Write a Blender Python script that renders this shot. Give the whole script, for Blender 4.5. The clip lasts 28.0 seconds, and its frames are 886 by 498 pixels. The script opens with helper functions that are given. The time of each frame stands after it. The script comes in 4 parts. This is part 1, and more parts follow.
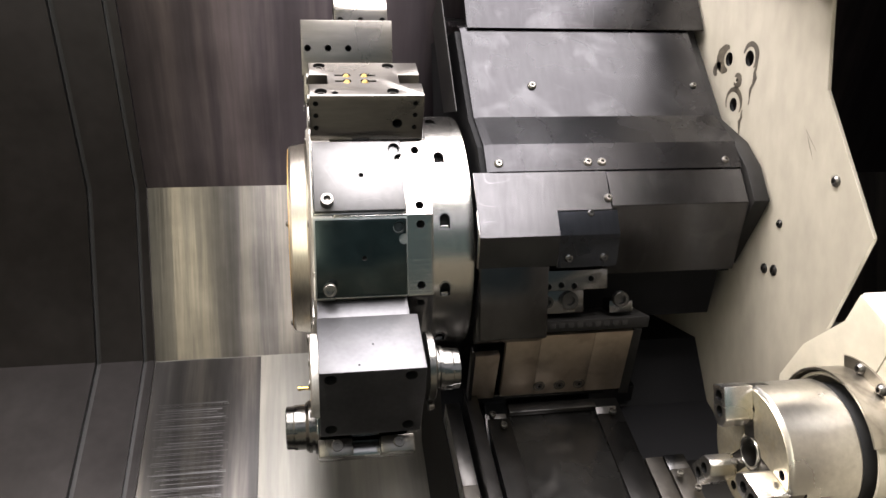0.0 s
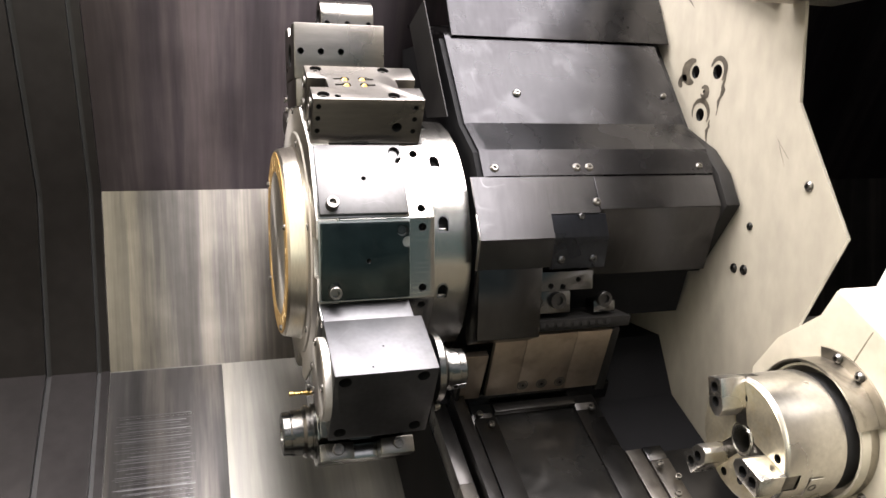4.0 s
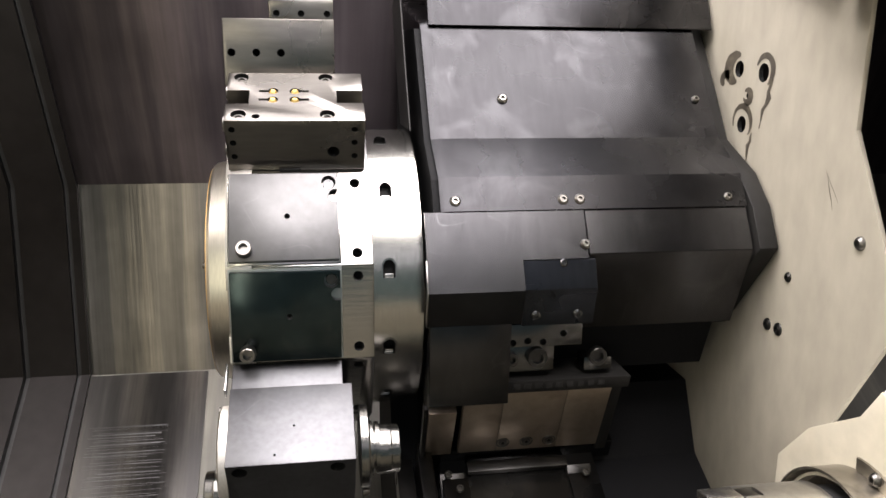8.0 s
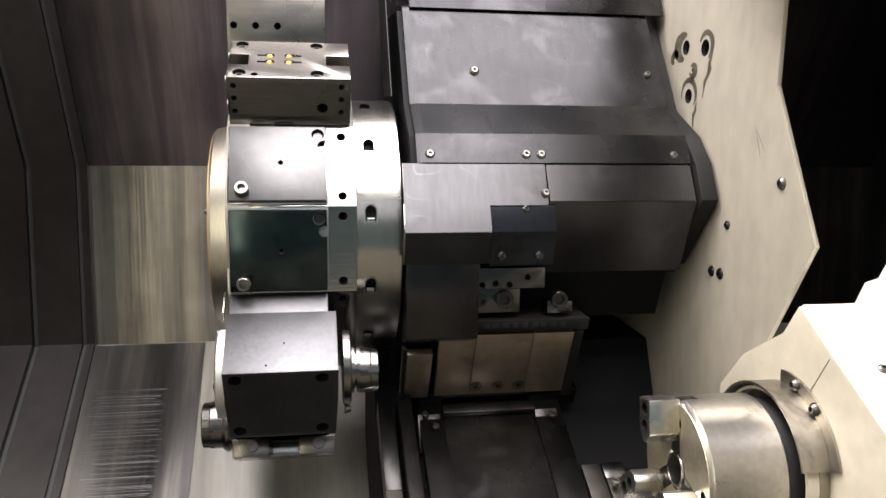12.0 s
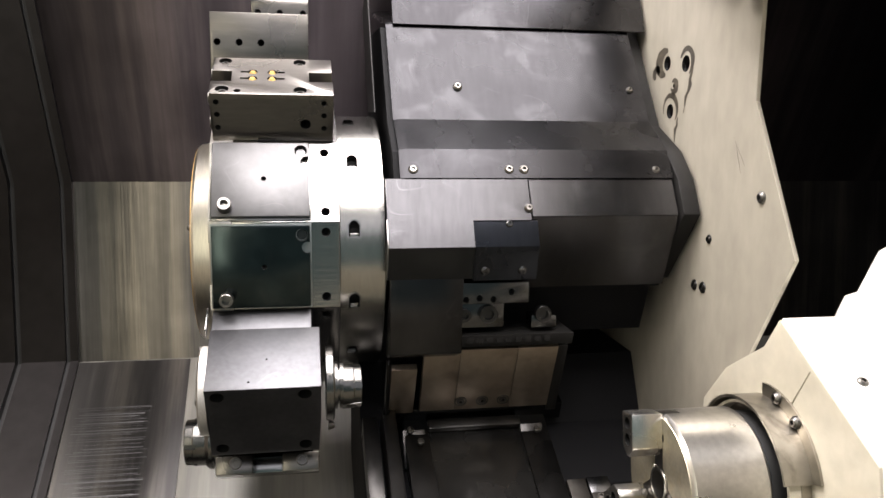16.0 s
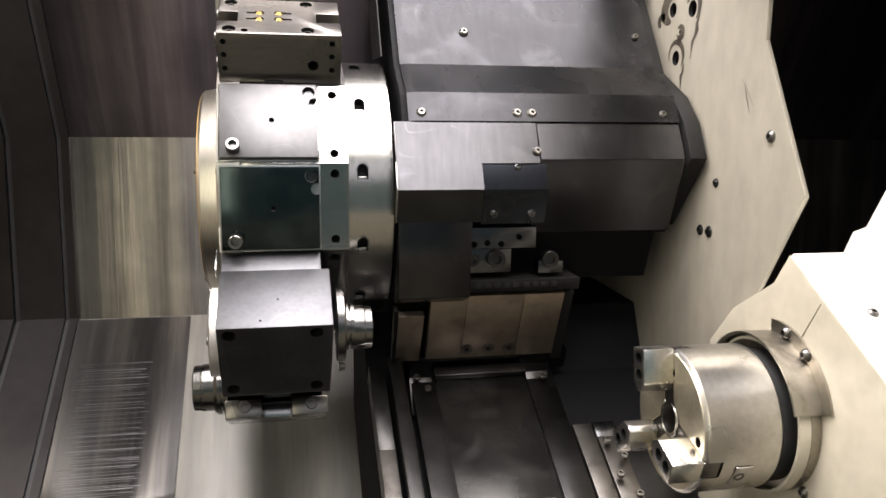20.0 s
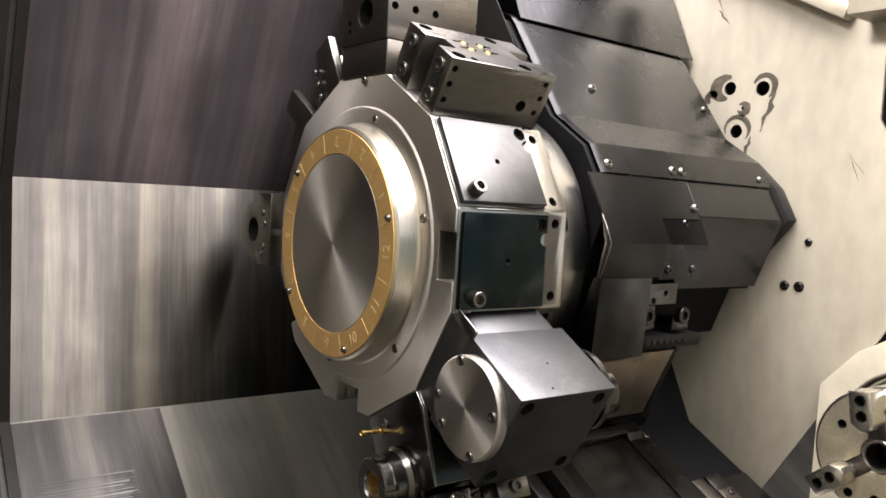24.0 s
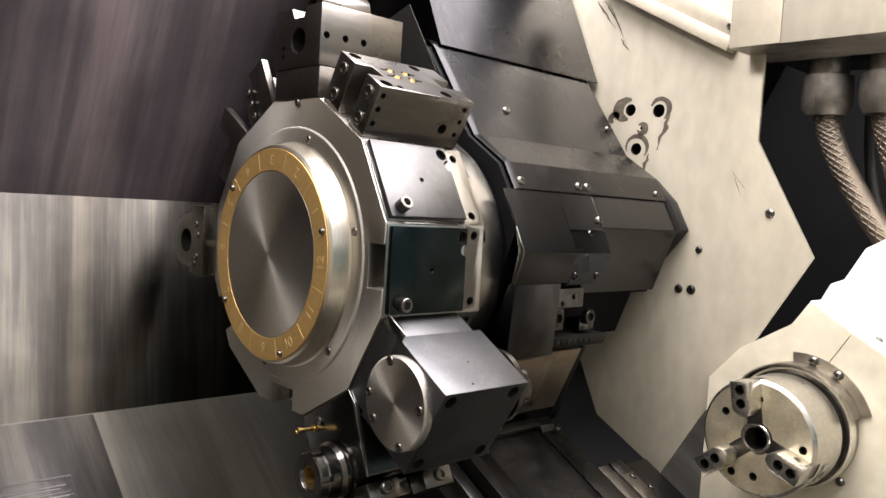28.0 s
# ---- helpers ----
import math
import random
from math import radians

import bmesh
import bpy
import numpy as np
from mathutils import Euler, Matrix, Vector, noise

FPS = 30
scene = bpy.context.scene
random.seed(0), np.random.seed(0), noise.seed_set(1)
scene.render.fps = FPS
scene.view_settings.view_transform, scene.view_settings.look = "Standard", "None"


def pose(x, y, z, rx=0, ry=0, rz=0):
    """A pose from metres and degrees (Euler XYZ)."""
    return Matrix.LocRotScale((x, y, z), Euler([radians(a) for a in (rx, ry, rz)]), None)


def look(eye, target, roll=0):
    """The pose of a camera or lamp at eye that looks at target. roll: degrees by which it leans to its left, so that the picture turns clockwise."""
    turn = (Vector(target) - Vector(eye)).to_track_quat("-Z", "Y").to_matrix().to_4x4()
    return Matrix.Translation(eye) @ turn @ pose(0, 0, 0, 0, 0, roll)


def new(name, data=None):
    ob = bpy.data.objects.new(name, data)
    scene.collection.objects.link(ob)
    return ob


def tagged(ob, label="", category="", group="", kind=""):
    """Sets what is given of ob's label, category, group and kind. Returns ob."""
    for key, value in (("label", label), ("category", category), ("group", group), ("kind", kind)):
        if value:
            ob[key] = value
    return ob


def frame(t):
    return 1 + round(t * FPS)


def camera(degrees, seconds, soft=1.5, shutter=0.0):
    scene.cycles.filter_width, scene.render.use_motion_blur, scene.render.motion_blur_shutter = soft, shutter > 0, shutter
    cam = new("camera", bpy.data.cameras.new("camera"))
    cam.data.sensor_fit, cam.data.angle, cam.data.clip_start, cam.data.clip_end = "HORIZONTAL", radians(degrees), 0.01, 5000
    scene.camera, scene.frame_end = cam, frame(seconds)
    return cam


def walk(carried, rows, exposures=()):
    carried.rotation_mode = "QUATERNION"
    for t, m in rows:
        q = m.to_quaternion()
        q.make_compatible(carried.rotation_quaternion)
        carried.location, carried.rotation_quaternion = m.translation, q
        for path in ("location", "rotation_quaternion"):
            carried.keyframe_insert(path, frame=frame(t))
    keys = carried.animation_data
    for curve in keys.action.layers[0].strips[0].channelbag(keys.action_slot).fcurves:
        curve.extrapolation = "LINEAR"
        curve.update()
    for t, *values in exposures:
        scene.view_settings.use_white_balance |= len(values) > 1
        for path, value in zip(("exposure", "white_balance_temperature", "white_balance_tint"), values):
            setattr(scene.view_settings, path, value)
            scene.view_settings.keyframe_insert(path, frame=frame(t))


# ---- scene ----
cam = camera(58.5, 28.0, soft=1.5, shutter=0.3)
PATH = [
    (0.0, (-0.152, -1.272, 0.171), (0.0157, -0.2974, 0.0207), -0.61),
    (0.5, (-0.264, -1.265, 0.170), (0.0027, -0.3132, 0.0190), -0.50),
    (1.0, (-0.296, -1.263, 0.175), (0.0405, -0.3334, 0.0244), 0.08),
    (1.5, (-0.187, -1.268, 0.169), (0.1208, -0.3266, 0.0274), -0.03),
    (2.0, (-0.059, -1.270, 0.166), (0.1646, -0.3050, 0.0266), -0.00),
    (2.5, (0.049, -1.271, 0.163), (0.2124, -0.2949, 0.0232), -0.29),
    (3.0, (-0.044, -1.275, 0.168), (0.1111, -0.2979, 0.0229), -0.47),
    (3.5, (-0.171, -1.257, 0.166), (0.0709, -0.2977, 0.0181), -0.19),
    (4.0, (-0.299, -1.256, 0.168), (-0.0022, -0.3119, 0.0261), 0.16),
    (4.5, (-0.293, -1.259, 0.174), (0.0137, -0.3180, 0.0313), 0.46),
    (6.5, (-0.048, -1.182, 0.224), (0.1120, -0.2092, 0.0560), 0.15),
    (7.0, (-0.044, -1.129, 0.254), (0.1146, -0.1657, 0.0382), 0.17),
    (7.5, (-0.042, -1.137, 0.253), (0.1128, -0.1782, 0.0160), 0.23),
    (8.0, (-0.045, -1.087, 0.281), (0.1116, -0.1267, 0.0514), 0.56),
    (8.5, (-0.038, -1.177, 0.236), (0.1113, -0.2134, 0.0144), 0.78),
    (9.0, (-0.036, -1.251, 0.200), (0.1111, -0.2782, 0.0198), 0.77),
    (9.5, (-0.050, -1.135, 0.257), (0.1093, -0.1673, 0.0604), 1.23),
    (10.0, (-0.052, -1.052, 0.288), (0.1095, -0.0960, 0.0415), 1.45),
    (10.5, (-0.044, -1.146, 0.240), (0.1110, -0.1884, -0.0017), 1.22),
    (11.0, (-0.037, -1.230, 0.195), (0.1173, -0.2612, 0.0033), 1.00),
    (11.5, (-0.040, -1.231, 0.193), (0.1186, -0.2594, 0.0191), 0.99),
    (12.0, (-0.039, -1.227, 0.186), (0.1236, -0.2564, 0.0065), 0.88),
    (12.5, (-0.033, -1.225, 0.186), (0.1333, -0.2576, -0.0042), 0.88),
    (14.5, (-0.028, -1.246, 0.215), (0.1478, -0.2802, 0.0255), 0.85),
    (15.0, (-0.036, -1.226, 0.179), (0.1453, -0.2588, 0.0008), 0.87),
    (15.5, (-0.038, -1.210, 0.150), (0.1428, -0.2409, -0.0154), 0.82),
    (16.0, (-0.030, -1.230, 0.188), (0.1447, -0.2587, 0.0261), 0.74),
    (16.5, (-0.037, -1.230, 0.182), (0.1436, -0.2591, 0.0249), 0.84),
    (17.0, (-0.036, -1.210, 0.150), (0.1462, -0.2390, -0.0071), 0.73),
    (17.5, (-0.036, -1.214, 0.165), (0.1485, -0.2444, 0.0073), 0.70),
    (18.0, (-0.035, -1.221, 0.183), (0.1476, -0.2515, 0.0215), 0.86),
    (18.5, (-0.038, -1.215, 0.177), (0.1473, -0.2461, 0.0118), 0.98),
    (19.0, (-0.032, -1.242, 0.165), (0.1509, -0.2748, -0.0133), 0.93),
    (19.5, (-0.032, -1.249, 0.150), (0.1544, -0.2838, -0.0324), 0.91),
    (20.0, (-0.061, -1.232, 0.138), (0.1310, -0.2680, -0.0476), 0.75),
    (20.5, (-0.103, -1.192, 0.125), (0.1035, -0.2359, -0.0808), 0.72),
    (21.0, (-0.070, -1.144, 0.059), (0.0982, -0.1645, -0.0519), 0.68),
    (21.5, (-0.076, -1.028, 0.031), (0.0421, -0.0424, -0.0887), 1.27),
    (23.5, (-0.614, -0.852, 0.061), (-0.0575, -0.0253, -0.0211), 4.56),
    (24.0, (-0.659, -0.874, 0.069), (-0.0610, -0.0755, 0.0005), 3.51),
    (24.5, (-0.689, -0.913, 0.076), (-0.0470, -0.1502, 0.0016), 2.84),
    (25.0, (-0.709, -0.933, 0.084), (-0.0425, -0.1910, 0.0105), 3.11),
    (25.5, (-0.728, -0.939, 0.080), (-0.0700, -0.1878, 0.0232), 3.33),
    (26.0, (-0.730, -0.938, 0.085), (-0.0658, -0.1929, 0.0275), 3.47),
    (26.5, (-0.730, -0.938, 0.086), (-0.0595, -0.1983, 0.0293), 3.52),
    (27.0, (-0.729, -0.938, 0.083), (-0.0558, -0.2003, 0.0295), 3.53),
    (27.5, (-0.723, -0.936, 0.082), (-0.0478, -0.2008, 0.0259), 3.56),
    (28.0, (-0.723, -0.936, 0.082), (-0.0463, -0.2025, 0.0249), 3.56),
]

EXPOSURES = [(0.0, -0.1), (1.0, 0.0), (2.0, -0.35), (3.0, -0.4), (4.0, 0.05), (6.5, -0.33), (20.0, -0.33), (21.5, -0.15), (24.0, -0.02), (28.0, -0.18)]
walk(cam, [(t, look(eye, target, roll)) for t, eye, target, roll in PATH], EXPOSURES)

# ---- light: the machine's work lamps and the dim hall behind the open door ----
world = bpy.data.worlds.new("hall")
scene.world = world
world.use_nodes = True
world.node_tree.nodes["Background"].inputs["Color"].default_value = (0.62, 0.86, 0.86, 1)
world.node_tree.nodes["Background"].inputs["Strength"].default_value = 0.33


def area_lamp(name, eye, target, sx, sy, watts, colour):
    data = bpy.data.lights.new(name, "AREA")
    data.shape, data.size, data.size_y = "RECTANGLE", sx, sy
    data.energy, data.color = watts, colour
    ob = new(name, data)
    ob.matrix_world = look(eye, target)
    return ob


area_lamp("work_lamp_light", (-1.06, -0.36, 1.08), (-0.05, -0.20, -0.1), 0.38, 0.30, 22, (1.0, 0.93, 0.88))
area_lamp("roof_panel_light", (0.20, -0.71, 1.18), (0.20, -0.71, 0.0), 1.2, 1.30, 136, (1.0, 0.938, 0.935))
area_lamp("roof_strip_light", (0.10, 0.09, 1.22), (0.10, 0.06, 0.0), 0.9, 0.26, 24, (1.0, 0.94, 0.955))
area_lamp("side_lamp_light", (-0.66, -1.40, 0.30), (-0.3, 0.4, 0.0), 0.022, 1.0, 4.2, (1.0, 0.90, 0.70))
area_lamp("hall_lamp_light", (0.14, -2.1, 0.85), (0.1, 0.4, 0.0), 1.2, 0.6, 3.2, (0.95, 0.89, 1.0))

# ---- materials ----
def ramp(nt, fac, stops):
    r = nt.nodes.new("ShaderNodeValToRGB")
    while len(r.color_ramp.elements) < len(stops):
        r.color_ramp.elements.new(0.5)
    for e, (p, c) in zip(r.color_ramp.elements, stops):
        e.position, e.color = p, (*c, 1) if len(c) == 3 else c
    nt.links.new(fac, r.inputs[0])
    return r.outputs[0]


def material(name, base, rough, metal=0.0, vary=0.15, grain=60.0, stretch=(1, 1, 1), bump=0.05, rvary=0.1, stain=0.0, stain_colour=(0.05, 0.045, 0.04), coat=0.0, scale=6.0, brushed=0.0, scratch=0.0, across=0.0, bands=0.0, streaks=9.0):
    """A surface of one base colour with blotches, a fine directed grain, uneven gloss and optional stains."""
    m = bpy.data.materials.new(name)
    m.use_nodes = True
    nt = m.node_tree
    b = nt.nodes["Principled BSDF"]
    co = nt.nodes.new("ShaderNodeTexCoord")
    mp = nt.nodes.new("ShaderNodeMapping")
    mp.inputs["Scale"].default_value = stretch
    nt.links.new(co.outputs["Object"], mp.inputs[0])
    big = nt.nodes.new("ShaderNodeTexNoise")
    big.inputs["Scale"].default_value, big.inputs["Detail"].default_value = scale, 6
    fine = nt.nodes.new("ShaderNodeTexNoise")
    fine.inputs["Scale"].default_value, fine.inputs["Detail"].default_value = grain, 4
    nt.links.new(co.outputs["Object"], big.inputs["Vector"])
    nt.links.new(mp.outputs[0], fine.inputs["Vector"])
    lo, hi = [c * (1 - vary) for c in base], [min(1, c * (1 + vary)) for c in base]
    col = ramp(nt, big.outputs[0], [(0.3, lo), (0.7, hi)])
    mix = nt.nodes.new("ShaderNodeMix")
    mix.data_type, mix.blend_type = "RGBA", "MULTIPLY"
    mix.inputs["Factor"].default_value = 0.5
    nt.links.new(col, mix.inputs["A"])
    nt.links.new(ramp(nt, fine.outputs[0], [(0.25, (0.75,) * 3), (0.75, (1.15,) * 3)]), mix.inputs["B"])
    out = mix.outputs["Result"]
    if bands:
        # broad uneven streaks that run with the rolling direction of the sheet
        bm_map, bn, bx = nt.nodes.new("ShaderNodeMapping"), nt.nodes.new("ShaderNodeTexNoise"), nt.nodes.new("ShaderNodeMix")
        bm_map.inputs["Scale"].default_value = (1.0, 0.06, 0.06)
        bn.inputs["Scale"].default_value, bn.inputs["Detail"].default_value, bn.inputs["Roughness"].default_value = streaks, 6, 0.62
        bx.data_type, bx.blend_type = "RGBA", "MULTIPLY"
        bx.inputs["Factor"].default_value = bands
        nt.links.new(co.outputs["Object"], bm_map.inputs[0])
        nt.links.new(bm_map.outputs[0], bn.inputs["Vector"])
        nt.links.new(out, bx.inputs["A"])
        nt.links.new(ramp(nt, bn.outputs[0], [(0.32, (0.30, 0.29, 0.28)), (0.5, (0.78, 0.77, 0.76)), (0.66, (2.1, 2.0, 1.8))]), bx.inputs["B"])
        out = bx.outputs["Result"]
    if stain:
        st = nt.nodes.new("ShaderNodeTexNoise")
        st.inputs["Scale"].default_value, st.inputs["Detail"].default_value, st.inputs["Distortion"].default_value = scale * 1.7, 8, 0.6
        nt.links.new(co.outputs["Object"], st.inputs["Vector"])
        f = ramp(nt, st.outputs[0], [(0.52, (0, 0, 0)), (0.68, (stain,) * 3)])
        mx = nt.nodes.new("ShaderNodeMix")
        mx.data_type = "RGBA"
        nt.links.new(f, mx.inputs["Factor"])
        nt.links.new(out, mx.inputs["A"])
        mx.inputs["B"].default_value = (*stain_colour, 1)
        out = mx.outputs["Result"]
    if scratch:
        # thin curved scratches: the level lines of a slow noise, broken up by a second one
        sn, sm = nt.nodes.new("ShaderNodeTexNoise"), nt.nodes.new("ShaderNodeTexNoise")
        sn.inputs["Scale"].default_value, sn.inputs["Detail"].default_value, sn.inputs["Distortion"].default_value = 9.0, 1.0, 1.2
        sm.inputs["Scale"].default_value, sm.inputs["Detail"].default_value = 26.0, 2.0
        nt.links.new(co.outputs["Object"], sn.inputs["Vector"])
        nt.links.new(mp.outputs[0], sm.inputs["Vector"])
        line = ramp(nt, sn.outputs[0], [(0.494, (0, 0, 0)), (0.499, (1, 1, 1)), (0.501, (1, 1, 1)), (0.506, (0, 0, 0))])
        keep = ramp(nt, sm.outputs[0], [(0.50, (0, 0, 0)), (0.62, (scratch,) * 3)])
        both, mx2 = nt.nodes.new("ShaderNodeMath"), nt.nodes.new("ShaderNodeMix")
        both.operation, mx2.data_type = "MULTIPLY", "RGBA"
        nt.links.new(line, both.inputs[0])
        nt.links.new(keep, both.inputs[1])
        nt.links.new(both.outputs[0], mx2.inputs["Factor"])
        nt.links.new(out, mx2.inputs["A"])
        mx2.inputs["B"].default_value = (*[min(0.8, c * 2.6) for c in base], 1)
        out = mx2.outputs["Result"]
    nt.links.new(out, b.inputs["Base Color"])
    b.inputs["Metallic"].default_value = metal
    rr = nt.nodes.new("ShaderNodeMapRange")
    rr.inputs["To Min"].default_value, rr.inputs["To Max"].default_value = max(0.03, rough - rvary), min(1, rough + rvary)
    nt.links.new(big.outputs[0], rr.inputs["Value"])
    nt.links.new(rr.outputs[0], b.inputs["Roughness"])
    b.inputs["Coat Weight"].default_value = coat
    if brushed:
        tg = nt.nodes.new("ShaderNodeTangent")
        tg.direction_type, tg.axis = "RADIAL", "X"
        nt.links.new(tg.outputs[0], b.inputs["Tangent"])
        b.inputs["Anisotropic"].default_value = brushed
        b.inputs["Anisotropic Rotation"].default_value = across
    if bump:
        bp = nt.nodes.new("ShaderNodeBump")
        bp.inputs["Strength"].default_value, bp.inputs["Distance"].default_value = bump, 0.002
        nt.links.new(fine.outputs[0], bp.inputs["Height"])
        nt.links.new(bp.outputs[0], b.inputs["Normal"])
    return m


GROUND = material("ground_steel", (0.26, 0.255, 0.245), 0.20, 1.0, 0.10, 220, (0.1, 1, 1), 0.06)
TURNED = material("turned_steel", (0.31, 0.30, 0.28), 0.23, 1.0, 0.06, 500, (1, 0.15, 0.15), 0.025)
CAP_STEEL = material("cap_steel", (0.60, 0.56, 0.48), 0.30, 1.0, 0.05, 500, (1, 0.15, 0.15), 0.015)
FACED = material("faced_steel", (0.42, 0.40, 0.37), 0.42, 1.0, 0.06, 400, (1, 1, 1), 0.02, 0.04, brushed=0.8)
# one cover steel in two tones: lamp reflection as grey, hall reflection as teal
COVER = material("lit_cover_steel", (0.086, 0.085, 0.086), 0.40, 1.0, 0.05, 90, (1, 1, 1), 0.03, 0.02, 0.12, (0.095, 0.095, 0.095), 0.0, 22.0, scratch=0.1)
SHADED_COVER = material("shaded_cover_steel", (0.022, 0.031, 0.032), 0.20, 0.95, 0.25, 90, (1, 1, 1), 0.03, 0.05, 0.15, (0.10, 0.10, 0.10), 0.0, 25.0, scratch=0.1)
HOLDER = material("holder_steel", (0.155, 0.145, 0.132), 0.30, 1.0, 0.14, 160, (0.2, 1, 1), 0.04)
ANGLE_STEEL = material("dull_blued_steel", (0.074, 0.074, 0.078), 0.45, 1.0, 0.12, 160, (1, 1, 1), 0.02, 0.05, 0.15, (0.15, 0.15, 0.15), 0.0, 12.0, scratch=0.1)
BLACK_STEEL = material("blackened_steel", (0.070, 0.070, 0.072), 0.24, 1.0, 0.08, 120, (1, 1, 1), 0.015, 0.02, 0.1, (0.14, 0.14, 0.14))
SHEET = material("brushed_sheet", (0.0195, 0.0193, 0.0206), 0.27, 1.0, 0.12, 140, (1, 0.2, 0.2), 0.02, 0.04, 0.6, (0.032, 0.032, 0.034), 0.0, 10.0, 0.3, 0.3, 0.25)
# copy of SHEET, lightened to carry the brighter reflections of the lower folds
LOWER_SHEET = material("brightened_lower_sheet", (0.036, 0.0357, 0.0375), 0.25, 1.0, 0.18, 140, (1, 0.2, 0.2), 0.02, 0.05, 0.6, (0.055, 0.055, 0.058), 0.0, 10.0, 0.3, 0.3, 0.25)
ACCESS_STEEL = material("blued_access_steel", (0.022, 0.0238, 0.0285), 0.27, 1.0, 0.1, 140, (1, 0.2, 0.2), 0.02, 0.03)
DARK_SHEET = material("dark_sheet", (0.012, 0.0115, 0.011), 0.42, 0.0, 0.2, 50, (1, 1, 1), 0.04)
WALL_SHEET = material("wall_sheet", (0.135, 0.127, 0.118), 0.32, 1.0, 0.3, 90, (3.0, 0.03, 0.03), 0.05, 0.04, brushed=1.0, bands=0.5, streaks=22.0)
CREAM = material("cream_sheet", (0.39, 0.359, 0.292), 0.34, 0.35, 0.05, 40, (1, 1, 0.5), 0.02, 0.05, 0.06, (0.36, 0.32, 0.25), 0.0, 2.2)
PALE = material("pale_coated_sheet", (0.44, 0.405, 0.32), 0.40, 0.1, 0.08, 40, (1, 1, 1), 0.02, 0.08, 0.25, (0.38, 0.33, 0.24), 0.0, 7.0)
GUARD = material("guard_steel", (0.32, 0.295, 0.25), 0.38, 1.0, 0.3, 60, (1, 1, 1), 0.05, 0.1, 0.75, (0.10, 0.088, 0.072), 0.0, 14.0)
WHITE = material("white_sheet", (0.78, 0.77, 0.72), 0.42, 0.0, 0.04, 60, (1, 1, 1), 0.02)
BRASS = material("brass", (0.72, 0.50, 0.19), 0.27, 1.0, 0.12, 150, (1, 1, 1), 0.05)
BROWN = material("way_cover_sheet", (0.33, 0.272, 0.215), 0.38, 0.9, 0.12, 70, (1, 0.1, 1), 0.04, 0.1, 0.4, (0.14, 0.11, 0.09), 0.0, 12.0)
# near-black base colour that stands in for the shade of unlit depths
BLACK = material("shade_black", (0.0045, 0.0045, 0.005), 0.7, 0.0, 0.2, 40, (1, 1, 1), 0.0)
# rubber black, also the painted shade of the nose gap and cover groove
RUBBER_AND_SHADE = material("black_rubber_and_shade", (0.012, 0.012, 0.012), 0.5, 0.0, 0.2, 80, (1, 1, 1), 0.05)
BOLT = material("bolt_steel", (0.15, 0.143, 0.133), 0.30, 1.0, 0.2, 200, (1, 1, 1), 0.05)
HOLE = material("hole_dark", (0.012, 0.012, 0.012), 0.5, 0.3, 0.2, 80, (1, 1, 1), 0.0)

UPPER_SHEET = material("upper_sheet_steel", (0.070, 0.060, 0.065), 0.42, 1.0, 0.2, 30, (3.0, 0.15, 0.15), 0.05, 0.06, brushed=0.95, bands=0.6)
FLOOR_SHEET = material("floor_sheet_steel", (0.047, 0.045, 0.044), 0.33, 0.75, 0.15, 40, (3.0, 0.2, 0.2), 0.03, 0.05, brushed=1.0, bands=0.8, streaks=16.0)
SCRATCHED = material("scratched_steel", (0.12, 0.118, 0.12), 0.33, 1.0, 0.3, 90, (0.3, 1, 1), 0.1, 0.08)
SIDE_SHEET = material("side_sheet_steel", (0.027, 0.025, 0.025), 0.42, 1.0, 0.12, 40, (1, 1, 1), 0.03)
SIDE_CREAM = material("dull_cream_sheet", (0.40, 0.36, 0.29), 0.42, 0.35, 0.12, 40, (1, 1, 1), 0.03, 0.08, 0.4, (0.26, 0.22, 0.17))
STAIN = material("oil_stain", (0.055, 0.047, 0.036), 0.35, 0.1, 0.4, 120, (1, 1, 1), 0.03, 0.1, 0.35, (0.16, 0.14, 0.10), 0.0, 40.0)
OILY_BLACK = material("oily_black_steel", (0.030, 0.029, 0.028), 0.30, 0.9, 0.4, 50, (1, 1, 1), 0.10, 0.12, 0.4, (0.055, 0.052, 0.05), 0.0, 9.0)
FITTING = material("grimy_fitting", (0.17, 0.155, 0.135), 0.38, 0.8, 0.4, 60, (1, 1, 1), 0.4, 0.15, 0.6, (0.33, 0.30, 0.26), 0.0, 16.0)
NUT = material("nut_steel", (0.13, 0.126, 0.119), 0.24, 1.0, 0.1, 300, (1, 0.3, 0.3), 0.03)
OILED = material("oiled_steel", (0.60, 0.55, 0.42), 0.46, 1.0, 0.12, 200, (1, 1, 1), 0.04, 0.08, 0.4, (0.50, 0.41, 0.22), 0.0, 30.0)
RING_BRASS = material("number_ring_brass", (0.46, 0.30, 0.115), 0.55, 0.7, 0.10, 150, (1, 1, 1), 0.03, 0.06)
ENGRAVED = material("engraved_line", (0.56, 0.42, 0.21), 0.5, 0.6, 0.1, 100, (1, 1, 1), 0.0)
GREY_EDGE = material("grey_shim", (0.25, 0.27, 0.27), 0.4, 1.0, 0.1, 100, (1, 1, 1), 0.02)
BRASS_DARK = material("bronze_collet", (0.40, 0.28, 0.12), 0.35, 1.0, 0.15, 100, (1, 1, 1), 0.03)
CHUCK_STEEL = material("chuck_steel", (0.57, 0.55, 0.51), 0.28, 1.0, 0.05, 500, (0.3, 0.3, 0.3), 0.02)
OILY = material("oily_steel", (0.052, 0.0505, 0.048), 0.26, 0.9, 0.4, 50, (1, 1, 1), 0.12, 0.15, 0.7, (0.15, 0.145, 0.14), 0.0, 7.0)
